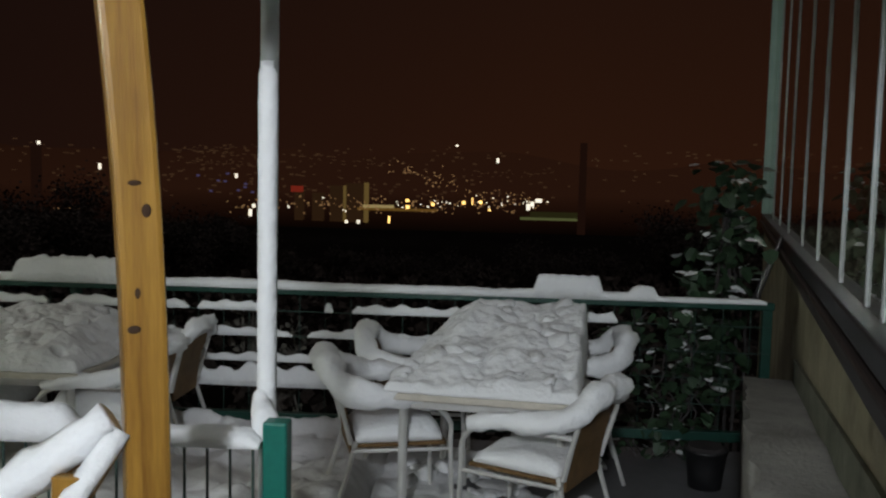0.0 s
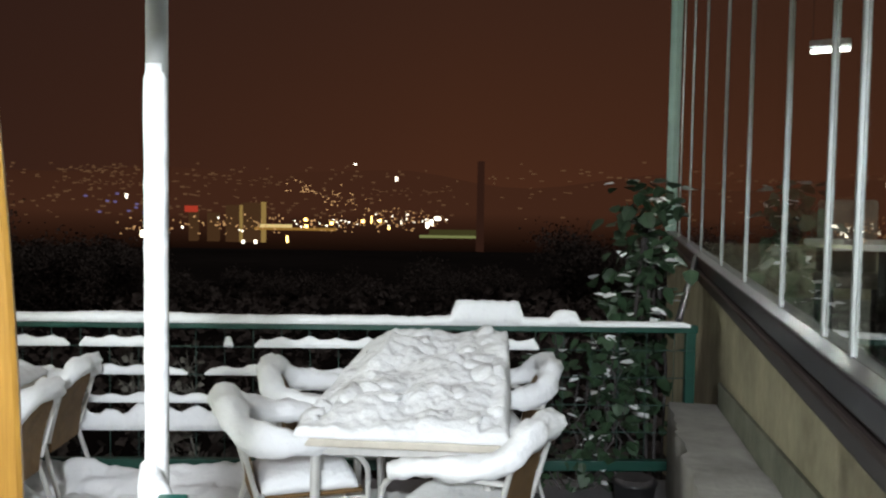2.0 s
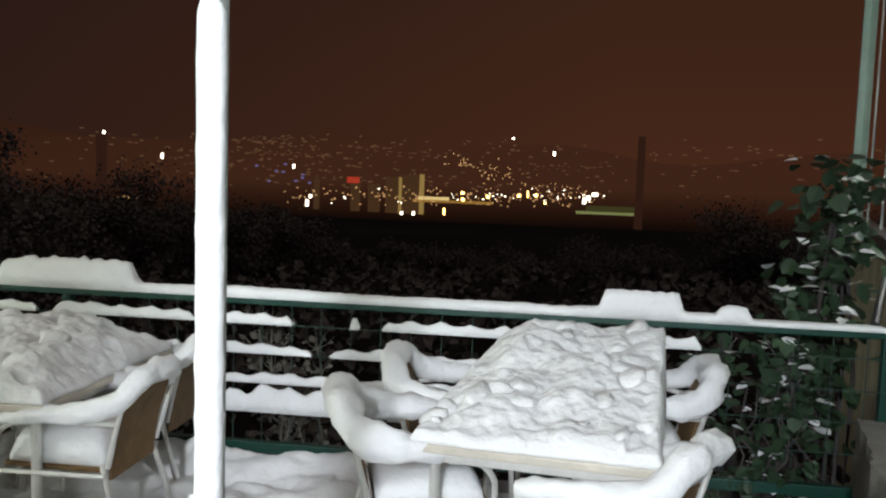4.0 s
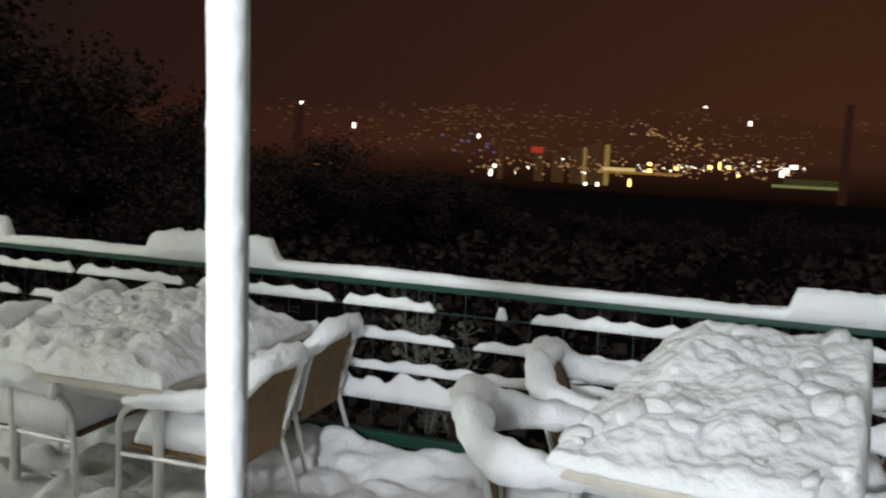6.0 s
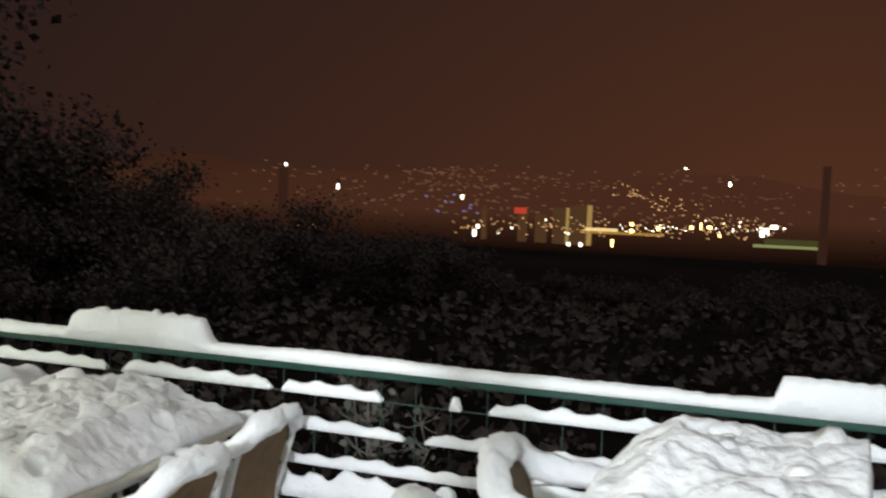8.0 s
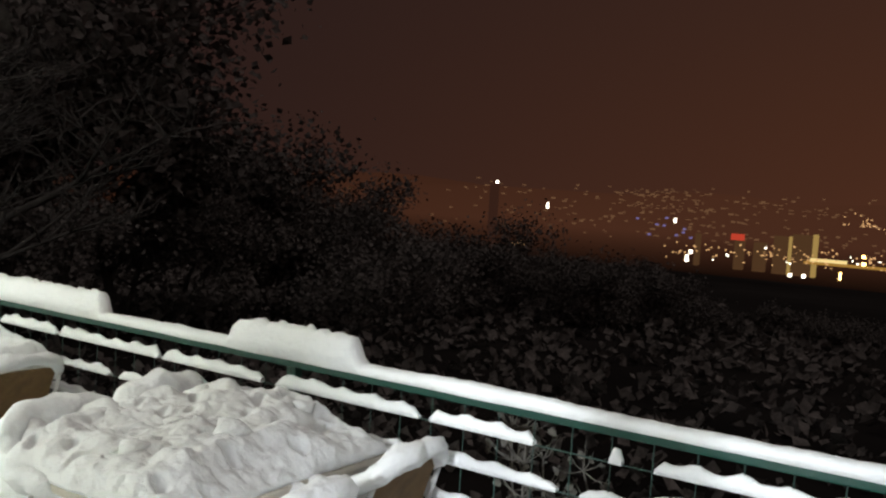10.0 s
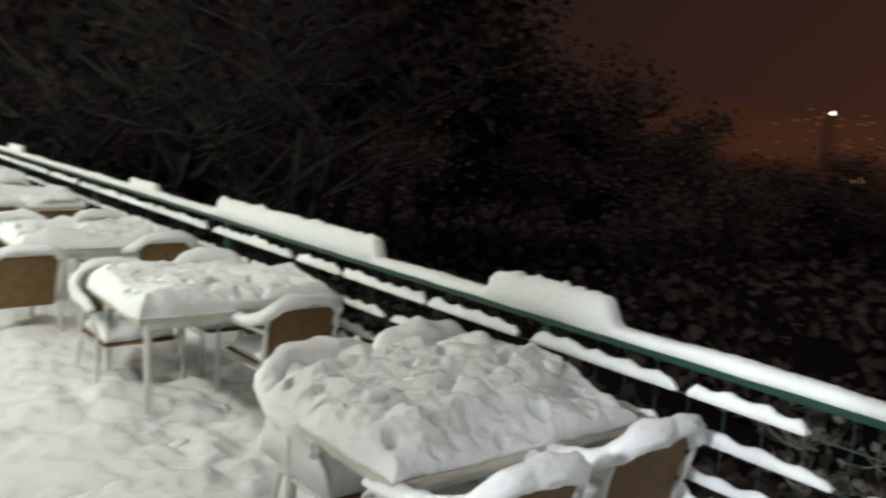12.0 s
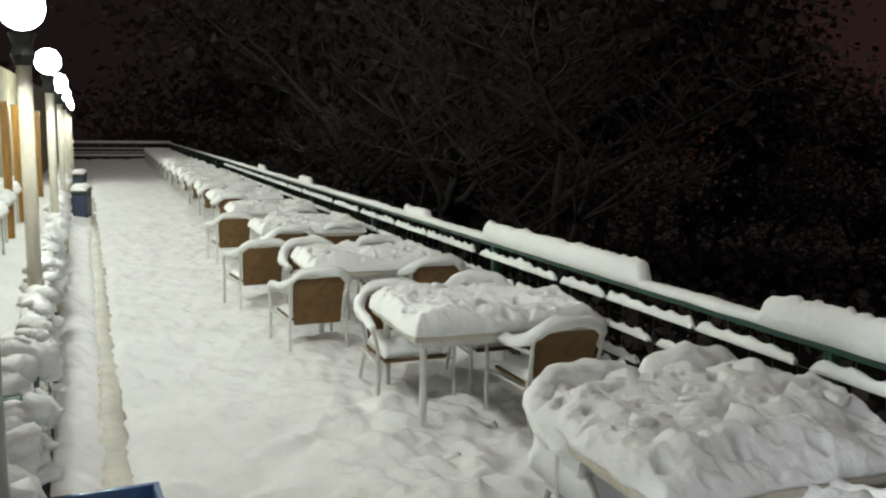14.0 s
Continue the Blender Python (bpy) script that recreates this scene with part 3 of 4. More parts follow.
r4 = random.Random(31)
bm = bmesh.new()
for k in range(600):
    x = -1.35 - 20 * r4.random() ** 1.6
    z = r4.choice((r4.uniform(0.1, 0.4), r4.uniform(0.55, 0.7), r4.uniform(0.85, 0.98), r4.uniform(0.98, 1.05)))
    clod(bm, Vector((x, fence_y(x) + r4.uniform(-0.03, 0.05), z)), r4.uniform(0.025, 0.075), r4)
tagged(part("fence_clump", bm, M_SNOW, smooth=True), "clumps of snow caked onto the inner fence's bars", "snow", kind="stuff")


# ---- globe lamps ----
M_GLOBE = glow("lit_globe", (0.92, 0.96, 1.0), 30)


def make_lamp():
    g = thing("globe_lamp", "white lamp post with a lit round globe", "lamp post", "lamps along the inner fence")
    bm = bmesh.new()
    tube(bm, [(0, 0, 0), (0, 0, 1.0), (0, 0, 2.2)], 0.036, 12)
    part("shaft", bm, M_CREAM, g, smooth=True)
    bm = bmesh.new()
    tube(bm, [(0, 0, 2.16), (0, 0, 2.21), (0, 0, 2.26), (0, 0, 2.32)], [0.04, 0.06, 0.045, 0.07], 12)
    part("collar", bm, M_BLACK, g)
    bm = bmesh.new()
    bmesh.ops.create_uvsphere(bm, u_segments=20, v_segments=12, radius=0.115, matrix=Matrix.Translation((0, 0, 2.45)))
    part("globe", bm, M_GLOBE, g, "glowing white globe", smooth=True).visible_shadow = False
    return g


globe = make_lamp()
for i, lx in enumerate((-4.54, -8.5, -12.6, -16.8, -21.5, -27.0)):
    ly = -3.085 + 0.0365 * lx
    m = pose(lx, ly, 0)
    if i == 0:
        globe.matrix_world = m
    else:
        copy_thing(globe, m)
    lamp("globe_light", "POINT", pose(lx, ly, 2.45), 148 if i < 4 else 200, (0.94, 1.0, 0.85), 0.1)


# ---- wooden post and stair rail by the doorway ----
post = thing("wooden_post", "varnished pine post with dark knots, under the eaves", "post")
post.matrix_world = pose(-0.415, -3.60, 1.15, 0, -0.8, 30)
bm = bmesh.new()
box(bm, -0.044, -0.044, -1.15, 0.044, 0.044, 1.75, 0.012)
bmesh.ops.subdivide_edges(bm, edges=[ed for ed in bm.edges if abs(ed.verts[0].co.z - ed.verts[1].co.z) > 1], cuts=24)
for v in bm.verts:
    v.co.x -= 0.05 * max(0.0, v.co.z - 0.05) ** 2
part("timber", bm, M_WOOD, post)
rng = random.Random(5)
for k in range(11):
    z = -0.6 + 0.15 * k + rng.uniform(-0.09, 0.09)
    face = k % 5 != 4
    off = rng.uniform(-0.03, 0.03)
    bm = bmesh.new()
    bmesh.ops.create_uvsphere(bm, u_segments=10, v_segments=6, radius=1, matrix=(Matrix.Translation((off, -0.0435, z)) if face else Matrix.Translation((-0.0435, off, z))) @ Matrix.Diagonal((0.006 + 0.004 * (k % 3), 0.0016, 0.006 + 0.003 * (k % 4), 1) if face else (0.0016, 0.006 + 0.004 * (k % 3), 0.006 + 0.003 * (k % 4), 1)))
    part("knot", bm, M_KNOT, post, "dark knot", smooth=True)

stair = thing("stair_rail", "short pine stair rail of boards, thick snow on it", "stair rail")
for name, a, b, r in (("handrail", (-0.715, -3.73, 0.985), (-0.475, -3.65, 1.165), 0.028), ("brace", (-0.525, -3.72, 1.0), (-0.45, -3.65, 1.15), 0.02)):
    bm = bmesh.new()
    tube(bm, [a, b], r, 4)
    part(name, bm, M_WOOD, stair)
for k in range(3):
    x = -0.675 + 0.075 * k
    bm = bmesh.new()
    box(bm, x - 0.03, -3.72, 0.0, x + 0.03, -3.69, 0.98 + 0.055 * k, 0.004)
    part("board", bm, M_WOOD, stair)
bm = bmesh.new()
tube(bm, [(-0.735 + 0.027 * k, -3.74 + 0.009 * k, 0.995 + 0.0195 * k) for k in range(11)], [0.036 + 0.004 * (k % 3) for k in range(11)], 10, 0.25, 4)
tube(bm, [(-0.535 + 0.009 * k, -3.735 + 0.008 * k, 1.005 + 0.0165 * k) for k in range(11)], 0.024, 10, 0.25, 6)
tagged(part("rail_snow", bm, M_SNOW, smooth=True), "thick snow lying on a sloping wooden rail", "snow")


# unseen board on rafters, added to shade the tops of post and pole
canopy = thing("canopy", "unseen pine eave board on two rafters, added as shade", "canopy")
bm = bmesh.new()
box(bm, -1.6, -4.34, 2.225, -0.19, -4.29, 2.47, 0.006)
part("shade_board", bm, M_WOOD, canopy)
for x in (-1.5, -0.62):
    bm = bmesh.new()
    box(bm, x - 0.04, -5.6, 2.35, x + 0.04, -4.341, 2.47, 0.006)
    part("rafter", bm, M_WOOD, canopy)


# ---- unseen house walls added behind the camera to bound the lamp's light ----
bm = bmesh.new()
box(bm, -60.0, -5.75, 0.0, -0.55, -5.6, 3.4)
tagged(part("wall_left_blocker", bm, M_PLASTER), "unseen cream plaster wall added to keep lamplight off the left", "wall", kind="structure")
bm = bmesh.new()
box(bm, -0.547, -5.75, 2.5, 0.94, -5.6, 3.4)
tagged(part("wall_top_blocker", bm, M_PLASTER), "unseen cream plaster wall added to block the lamp's high light", "wall", kind="structure")
bm = bmesh.new()
box(bm, -4.0, -11.6, 0.0, 2.0, -11.45, 3.4)
tagged(part("wall_back", bm, M_PLASTER), "unseen plain cream wall added behind the lamp", "wall", kind="structure")
bm = bmesh.new()
box(bm, -4.0, -11.6, 2.85, 2.0, -5.76, 2.95)
tagged(part("ceiling", bm, M_PLASTER), "unseen plain cream ceiling added above the lamp", "ceiling", kind="structure")


# ---- glazed building ----
HALL = pose(2.048, 0, 0, 0, 0, -math.degrees(math.atan(0.2497)))


def hall_part(name, bm, mat, label, category):
    ob = tagged(part(name, bm, mat), label, category, kind="structure")
    ob.matrix_world = HALL
    return ob


bm = bmesh.new()
box(bm, 0.0, -9.0, -3.0, 0.2, 7.0, 1.148)
hall_part("wall_parapet", bm, M_PLASTER, "stained cream plaster parapet below the glazing", "wall")
bm = bmesh.new()
box(bm, -0.018, -9.0, 0.0, -0.002, -0.05, 0.655)
for v in bm.verts:
    if v.co.z > 0.5:
        v.co.z -= 0.085 * v.co.y
hall_part("wall_dado", bm, M_DADO, "grey-green dado band on the parapet", "wall")
bm = bmesh.new()
box(bm, -0.29, -9.0, -0.05, -0.02, -0.02, 0.52)
bmesh.ops.subdivide_edges(bm, edges=[ed for ed in bm.edges if abs(ed.verts[0].co.y - ed.verts[1].co.y) > 1], cuts=180)
for v in bm.verts:
    if v.co.z > 0.5:
        v.co.z += 0.02 * noise.noise(Vector((v.co.x * 3, v.co.y * 2.2, 1))) - 0.085 * v.co.y
        if v.co.x < -0.1:
            v.co.x += 0.035 * noise.noise(Vector((1, v.co.y * 3.3, 1))) + 0.02 * noise.noise(Vector((4, v.co.y * 11, 1)))
hall_part("ledge", bm, M_CONCRETE, "rough grey concrete ledge along the wall", "ledge")
bm = bmesh.new()
box(bm, -0.07, -9.0, 1.15, 0.10, 7.0, 1.215, 0.012)
hall_part("sill_beam", bm, M_SILLBROWN, "dark brown painted beam under the glass", "beam")
bm = bmesh.new()
box(bm, -0.045, -9.0, 1.217, 0.09, 7.0, 1.30, 0.01)
hall_part("sill_track", bm, M_SILL, "dark grey metal track holding the glass", "sill")

M_GLASS = bpy.data.materials.new("clear_glass")
M_GLASS.use_nodes = True
gn = M_GLASS.node_tree.nodes["Principled BSDF"]
gn.inputs["Base Color"].default_value = (0.93, 0.97, 0.95, 1)
gn.inputs["Roughness"].default_value, gn.inputs["Transmission Weight"].default_value, gn.inputs["IOR"].default_value = 0.0, 1.0, 1.45


def glazing_at(name, x, stops, m, label):
    g = thing(name, label, "glazing", kind="structure", at=m)
    for a, b in zip(stops, stops[1:]):
        bm = bmesh.new()
        box(bm, x - 0.005, b + 0.014, 1.302, x + 0.005, a - 0.014, 5.0)
        part("pane", bm, M_GLASS, g).visible_shadow = False
    for a in stops[1:]:
        bm = bmesh.new()
        box(bm, x - 0.014, a - 0.009, 1.302, x + 0.014, a + 0.009, 5.05, 0.003)
        part("edge_strip", bm, M_FRAME, g)
    return g


front = glazing_at("glass_wall", 0.03, (6.9, 5.0, 3.4, 1.96, 0.42, -0.70, -1.76, -2.5, -2.84, -3.7, -4.5, -5.4, -6.3, -7.5), HALL, "tall frameless glass panels in slim aluminium edge strips")
bm = bmesh.new()
box(bm, -0.05, 6.91, 1.302, 0.06, 7.03, 5.05, 0.004)
part("corner_post", bm, M_FRAME_G, front)
bm = bmesh.new()
box(bm, 3.5, -9.0, -3.0, 3.72, 7.0, 5.052)
hall_part("wall_far", bm, M_HALLWALL, "dim grey-green inner wall of the glazed hall", "wall")
bm = bmesh.new()
box(bm, 0.2, 7.0, -3.0, 3.72, 7.15, 1.148)
hall_part("wall_end", bm, M_PLASTER, "low cream end wall of the glazed hall", "wall")
bm = bmesh.new()
box(bm, 0.2, -9.0, 0.38, 3.5, 7.0, 0.45)
hall_part("floor_hall", bm, M_CONCRETE, "grey tiled floor of the glazed hall", "floor")
bm = bmesh.new()
box(bm, -0.06, -9.0, 5.053, 3.75, 7.1, 5.2)
hall_part("ceiling_hall", bm, M_SILL, "dark flat roof over the glazed hall", "ceiling")

# hall furniture seen through the glass
def hall_table(x, y):
    t = thing("dining_table", "cream-topped dining table inside the glazed hall", "table", "hall tables", at=HALL @ pose(x, y, 0.45))
    bm = bmesh.new()
    box(bm, -0.4, -0.4, 0.98, 0.4, 0.4, 1.02, 0.006)
    part("tabletop", bm, M_TABLE, t)
    bm = bmesh.new()
    tube(bm, [(0, 0, 0.0), (0, 0, 0.98)], 0.04, 10)
    part("pedestal", bm, M_BLACK, t)
    bm = bmesh.new()
    box(bm, -0.22, -0.22, 0.0, 0.22, 0.22, 0.02, 0.005)
    part("foot", bm, M_BLACK, t)
    return t


def hall_chair(x, y, rz):
    c = thing("dining_chair", "cream upholstered dining chair inside the hall", "chair", "hall chairs", at=HALL @ pose(x, y, 0.45, 0, 0, rz))
    bm = bmesh.new()
    box(bm, -0.22, -0.22, 0.68, 0.22, 0.22, 0.76, 0.02)
    part("seat", bm, M_CLOTH, c)
    bm = bmesh.new()
    box(bm, -0.2, -0.26, 0.76, 0.2, -0.2, 1.28, 0.025)
    part("backrest", bm, M_CLOTH, c)
    for sx in (-1, 1):
        for sy in (-1, 1):
            bm = bmesh.new()
            box(bm, sx * 0.19 - 0.018, sy * 0.19 - 0.018, 0.0, sx * 0.19 + 0.018, sy * 0.19 + 0.018, 0.68)
            part("leg", bm, M_BLACK, c)
    return c


for x, y in ((1.0, -1.5), (1.0, 0.5), (2.5, -0.6), (2.5, 1.6)):
    hall_table(x, y)
for x, y, r in ((1.65, -1.5, 90), (1.6, 0.5, 90), (1.0, -0.75, 180), (1.9, -0.6, -90), (1.0, 1.25, 180), (1.05, -2.15, 0)):
    hall_chair(x, y, r)
candle = thing("candle_jar", "small red candle jar on a dining table", "candle", at=HALL @ pose(0.95, -1.75, 1.472))
bm = bmesh.new()
tube(bm, [(0, 0, 0), (0, 0, 0.03), (0, 0, 0.08)], [0.032, 0.036, 0.036], 14)
part("jar", bm, M_RED, candle)
bm = bmesh.new()
tube(bm, [(0, 0, 0.0805), (0, 0, 0.095)], [0.034, 0.028], 14)
part("lid", bm, M_WHITE, candle)
tubelight = thing("tube_light", "lit fluorescent tube under the hall's dark ceiling", "ceiling light", at=pose(3.73, 2.30, 2.98, 0, 0, -35))
bm = bmesh.new()
box(bm, -0.16, -0.04, 0.03, 0.16, 0.04, 0.09, 0.006)
part("housing", bm, M_WHITE, tubelight)
bm = bmesh.new()
tube(bm, [(-0.15, 0, 0.0), (0.15, 0, 0.0)], 0.018, 10)
part("tube", bm, glow("lit_tube", (0.95, 1.0, 0.94), 900), tubelight)
bm = bmesh.new()
tube(bm, [(-0.14, 0, 0.09), (-0.14, 0, 5.052 - 2.98)], 0.005, 6)
part("hanger", bm, M_BLACK, tubelight)
bm = bmesh.new()
tube(bm, [(1.79, 0.0, 1.0), (2.10, 0.80, 1.15), (2.38, 1.5, 1.285)], 0.022, 8)
ob = part("stay_bar", bm, M_BLACK)
tagged(ob, "black iron stay running from sill to railing", "bracket")


# ---- ivy at the railing's end ----
def leaf_mesh(bm, p, size, rot):
    m = Matrix.Translation(p) @ rot.to_matrix().to_4x4()
    pts = ((0, 0, 0), (0.45, 0.25, 0.06), (0.35, 0.7, 0.02), (0, 1.05, -0.08), (-0.35, 0.7, 0.02), (-0.45, 0.25, 0.06))
    vs = [bm.verts.new(m @ (Vector(q) * size)) for q in pts]
    mid = bm.verts.new(m @ (Vector((0, 0.5, -0.02)) * size))
    for k in range(6):
        bm.faces.new((vs[k], vs[(k + 1) % 6], mid))


ivy = thing("ivy", "dark green ivy climbing the railing, snow on leaves", "climbing plant")
rng = random.Random(21)
bl, bs = bmesh.new(), bmesh.new()
for k in range(16):
    x = rng.uniform(0.75, 1.75)
    z, y, pts = 0.0, 0.03, []
    while z < rng.uniform(0.7, 1.0):
        pts.append((x, y, z))
        x, y, z = x + rng.uniform(-0.09, 0.09), 0.03 + rng.uniform(-0.05, 0.06), z + 0.1
    if len(pts) > 2:
        part("stem", tube(bmesh.new(), pts, 0.006, 5), M_BARK, ivy)
        for p in pts:
            for q in range(3):
                c = Vector(p) + Vector((rng.uniform(-0.08, 0.08), rng.uniform(-0.06, 0.05), rng.uniform(-0.05, 0.05)))
                e2 = Euler((rng.uniform(-1.2, 0.4), rng.uniform(-0.6, 0.6), rng.uniform(0, 6.3)))
                leaf_mesh(bl, c, rng.uniform(0.05, 0.09), e2)
                if rng.random() < 0.14:
                    leaf_mesh(bs, c + Vector((0, 0, 0.008)), rng.uniform(0.045, 0.075), Euler((rng.uniform(-0.4, 0.3), rng.uniform(-0.3, 0.3), rng.uniform(0, 6.3))))
for k in range(430):
    z = rng.uniform(0.3, 1.84)
    w = 0.24 - 0.07 * abs(z - 1.1)
    c = Vector((1.80 + rng.gauss(0, w * 0.5) - 0.10 * (z < 1.2), 0.72 + rng.gauss(0, 0.2), z))
    if c.x > 1.98:
        continue
    leaf_mesh(bl, c, rng.uniform(0.07, 0.12), Euler((rng.uniform(-1.3, 0.2), rng.uniform(-0.6, 0.6), rng.uniform(0, 6.3))))
    if rng.random() < 0.16:
        leaf_mesh(bs, c + Vector((0, -0.02, 0.03)), rng.uniform(0.07, 0.11), Euler((rng.uniform(-0.4, 0.2), rng.uniform(-0.3, 0.3), rng.uniform(0, 6.3))))
for k in range(5):
    part("stem", tube(bmesh.new(), [(1.72 + 0.05 * k, 0.7, -0.4), (1.70 + 0.06 * k, 0.72, 0.6), (1.77 + 0.02 * k, 0.7 + 0.03 * k, 1.6)], 0.012, 6), M_BARK, ivy)
part("foliage", bl, M_LEAF, ivy, kind="stuff")
part("leaf_snow", bs, M_SNOW, ivy, "snow caught on the leaves", kind="stuff")


pot = thing("planter", "black plastic planter standing beside the ledge", "planter", at=pose(1.44, -0.45, 0.0))
bm = bmesh.new()
tube(bm, [(0, 0, 0), (0, 0, 0.1), (0, 0, 0.2), (0, 0, 0.205), (0, 0, 0.22)], [0.09, 0.1, 0.115, 0.122, 0.122], 18)
part("tub", bm, M_BLACK, pot, smooth=True)
bm = bmesh.new()
tube(bm, [(0, 0, 0.221), (0, 0, 0.235)], [0.11, 0.095], 14)
part("soil", bm, M_BARK, pot)


# ---- far end of the terrace ----
far = thing("end_railing", "green end railing with snow-covered bars, far off", "railing")
for z in (0.25, 0.45, 0.65, 0.96):
    bm = bmesh.new()
    box(bm, X_FAR - 0.03, -5.6, z - 0.03, X_FAR + 0.03, 0.0, z + 0.02)
    part("rail", bm, M_GREEN, far)
for k in range(4):
    bm = bmesh.new()
    box(bm, X_FAR - 0.04, -5.6 + 1.85 * k - 0.04, 0.0, X_FAR + 0.04, -5.6 + 1.85 * k + 0.04, 0.94)
    part("post", bm, M_GREEN, far)
bm = bmesh.new()
for z, h in ((0.272, 0.12), (0.472, 0.05), (0.672, 0.06), (0.982, 0.14)):
    box(bm, X_FAR - 0.05, -5.6, z, X_FAR + 0.06, 0.0, z + h, 0.02)
tagged(part("rail_snow", bm, M_SNOW), "snow lying on the end railing's bars", "snow", kind="stuff")

# blue crate left on the snow
crate = thing("crate", "blue plastic crate with snow in it, on the snow", "crate", at=pose(-3.25, -2.90, 0.02, 0, 0, 4))
for name, b in (("side", (-0.28, -0.26, 0, -0.25, 0.22, 0.26)), ("side", (0.25, -0.26, 0, 0.28, 0.22, 0.26)), ("end", (-0.25, -0.26, 0, 0.25, -0.23, 0.26)), ("end", (-0.25, 0.19, 0, 0.25, 0.22, 0.26)), ("base", (-0.25, -0.23, 0.0, 0.25, 0.19, 0.03))):
    bm = bmesh.new()
    box(bm, *b, 0.006)
    part(name, bm, M_BLUE, crate)
bm = bmesh.new()
field(bm, -0.24, 0.24, -0.22, 0.18, 8, 8, lambda x, y: (x, y, 0.13 + 0.1 * noise.noise(Vector((x * 6, y * 6, 1)))), lambda x, y: 0.035)
ob = part("crate_snow", bm, M_SNOW, smooth=True)
ob.matrix_world = crate.matrix_world.copy()
tagged(ob, "snow fallen into a blue crate", "snow")

for bx in (-18.6, -25.2):
    chest = thing("storage_chest", "dark blue storage chest beside the fence, snow on lid", "chest", "chests by the fence", at=pose(bx, fence_y(bx) + 0.26, 0.0, 0, 0, -3))
    bm = bmesh.new()
    box(bm, -0.6, -0.18, 0.03, 0.6, 0.18, 0.55, 0.02)
    part("body", bm, M_CHEST, chest)
    bm = bmesh.new()
    box(bm, -0.63, -0.20, 0.552, 0.63, 0.20, 0.62, 0.02)
    part("lid", bm, M_SILL, chest)
    bm = bmesh.new()
    field(bm, -0.6, 0.6, -0.18, 0.18, 16, 8, lambda x, y: (x, y, 0.63 + 0.09 * min(1, (0.19 - abs(y)) / 0.1, (0.61 - abs(x)) / 0.1) * (0.8 + 0.5 * noise.noise(Vector((x * 4, y * 4, 1))))), lambda x, y: 0.622)
    ob = part("chest_snow", bm, M_SNOW, smooth=True)
    ob.matrix_world = chest.matrix_world.copy()
    tagged(ob, "snow lying on a storage chest's lid", "snow")

# pergola posts on the upper side of the fence
for x, y, w in ((-15.2, -4.5, 0.12), (-17.7, -4.55, 0.2), (-20.6, -4.6, 0.2), (-24.0, -4.75, 0.2)):
    p = thing("pergola_post", "varnished pine pergola post beyond the fence", "post", "pergola posts", at=pose(x, y, 0))
    bm = bmesh.new()
    box(bm, -w / 2, -w / 2, 0.0, w / 2, w / 2, 2.25, 0.01)
    part("timber", bm, M_WOOD, p)
for k in range(7):
    x, y = -6.0 - 2.2 * k, -4.5 - 0.12 * k
    m = pose(x, y, 0.0)
    copy_thing(table, m)
    ob = part("snow_mound", table_snow(40 + k, 0.14), M_SNOW, smooth=True)
    ob.matrix_world = m
    tagged(ob, "thick even layer of snow on a terrace table", "snow", "snow on the tables")
bm = bmesh.new()
field(bm, -50.0, -0.9, 0.0, 1.0, 220, 12, lambda x, v: (x, -5.58 + v * (fence_y(x) - 0.06 + 5.58), 0.09 * (0.85 + 0.5 * noise.noise(Vector((x * 0.9, v * 2, 12)))) + 0.03 * noise.noise(Vector((x * 5, v * 10, 12)))), lambda x, v: 0.002)
tagged(part("floor_snow", bm, M_SNOW_TROD, smooth=True), "snow on the upper terrace behind the fence", "snow", kind="stuff")


# ---- trees on the slope ----
def tree(x, y, z, height, spread, seed, fine, leaves, label):
    """A tree: tapered trunk and limbs; leaves is the number of leaf clumps, 0 for a bare one."""
    t = thing("tree", label, "tree", "trees below the terrace", at=pose(x, y, z))
    r = random.Random(seed)
    bt, bb, bl = bmesh.new(), bmesh.new(), bmesh.new()
    ends = []

    def limb(p, d, length, rad, level):
        pts, q = [p], p
        n = 5
        for k in range(n):
            d = (d + Vector((r.gauss(0, 0.18), r.gauss(0, 0.18), r.gauss(0.04, 0.1)))).normalized()
            q = q + d * (length / n)
            pts.append(q)
        tube(bt if level == 0 else bb, pts, [rad * (1 - 0.14 * k) for k in range(n + 1)], 6 if level < 2 else 3)
        if level < fine:
            for k in range(5):
                s = pts[r.randint(2, n)]
                a = r.uniform(0, 6.3)
                dd = (d * 0.55 + Vector((math.cos(a), math.sin(a), r.uniform(-0.1, 0.5))) * spread).normalized()
                limb(s, dd, length * r.uniform(0.45, 0.72), rad * 0.5, level + 1)
        else:
            ends.append((pts[-1], length))

    limb(Vector((0, 0, 0)), Vector((0, 0, 1)), height * 0.55, height * 0.02, 0)
    part("trunk", bt, M_BARK, t, smooth=True)
    part("branchwork", bb, M_BARK, t, smooth=True)
    if leaves:
        for k in range(leaves):
            p, length = ends[r.randrange(len(ends))]
            c = p + Vector((r.gauss(0, 1), r.gauss(0, 1), r.gauss(0, 0.9))) * length * 0.4
            a = Euler((r.uniform(-1.4, 1.4), r.uniform(-1, 1), r.uniform(0, 6.3))).to_matrix() * (r.uniform(0.05, 0.17) * height / 13)
            bl.faces.new([bl.verts.new(c + a @ Vector(q)) for q in ((-1, -0.5, 0), (0.7, -0.8, 0.2), (1, 0.6, 0), (-0.6, 0.9, 0.25))])
        part("crown", bl, M_TWIG, t, "dark uneven foliage with gaps")
    return t


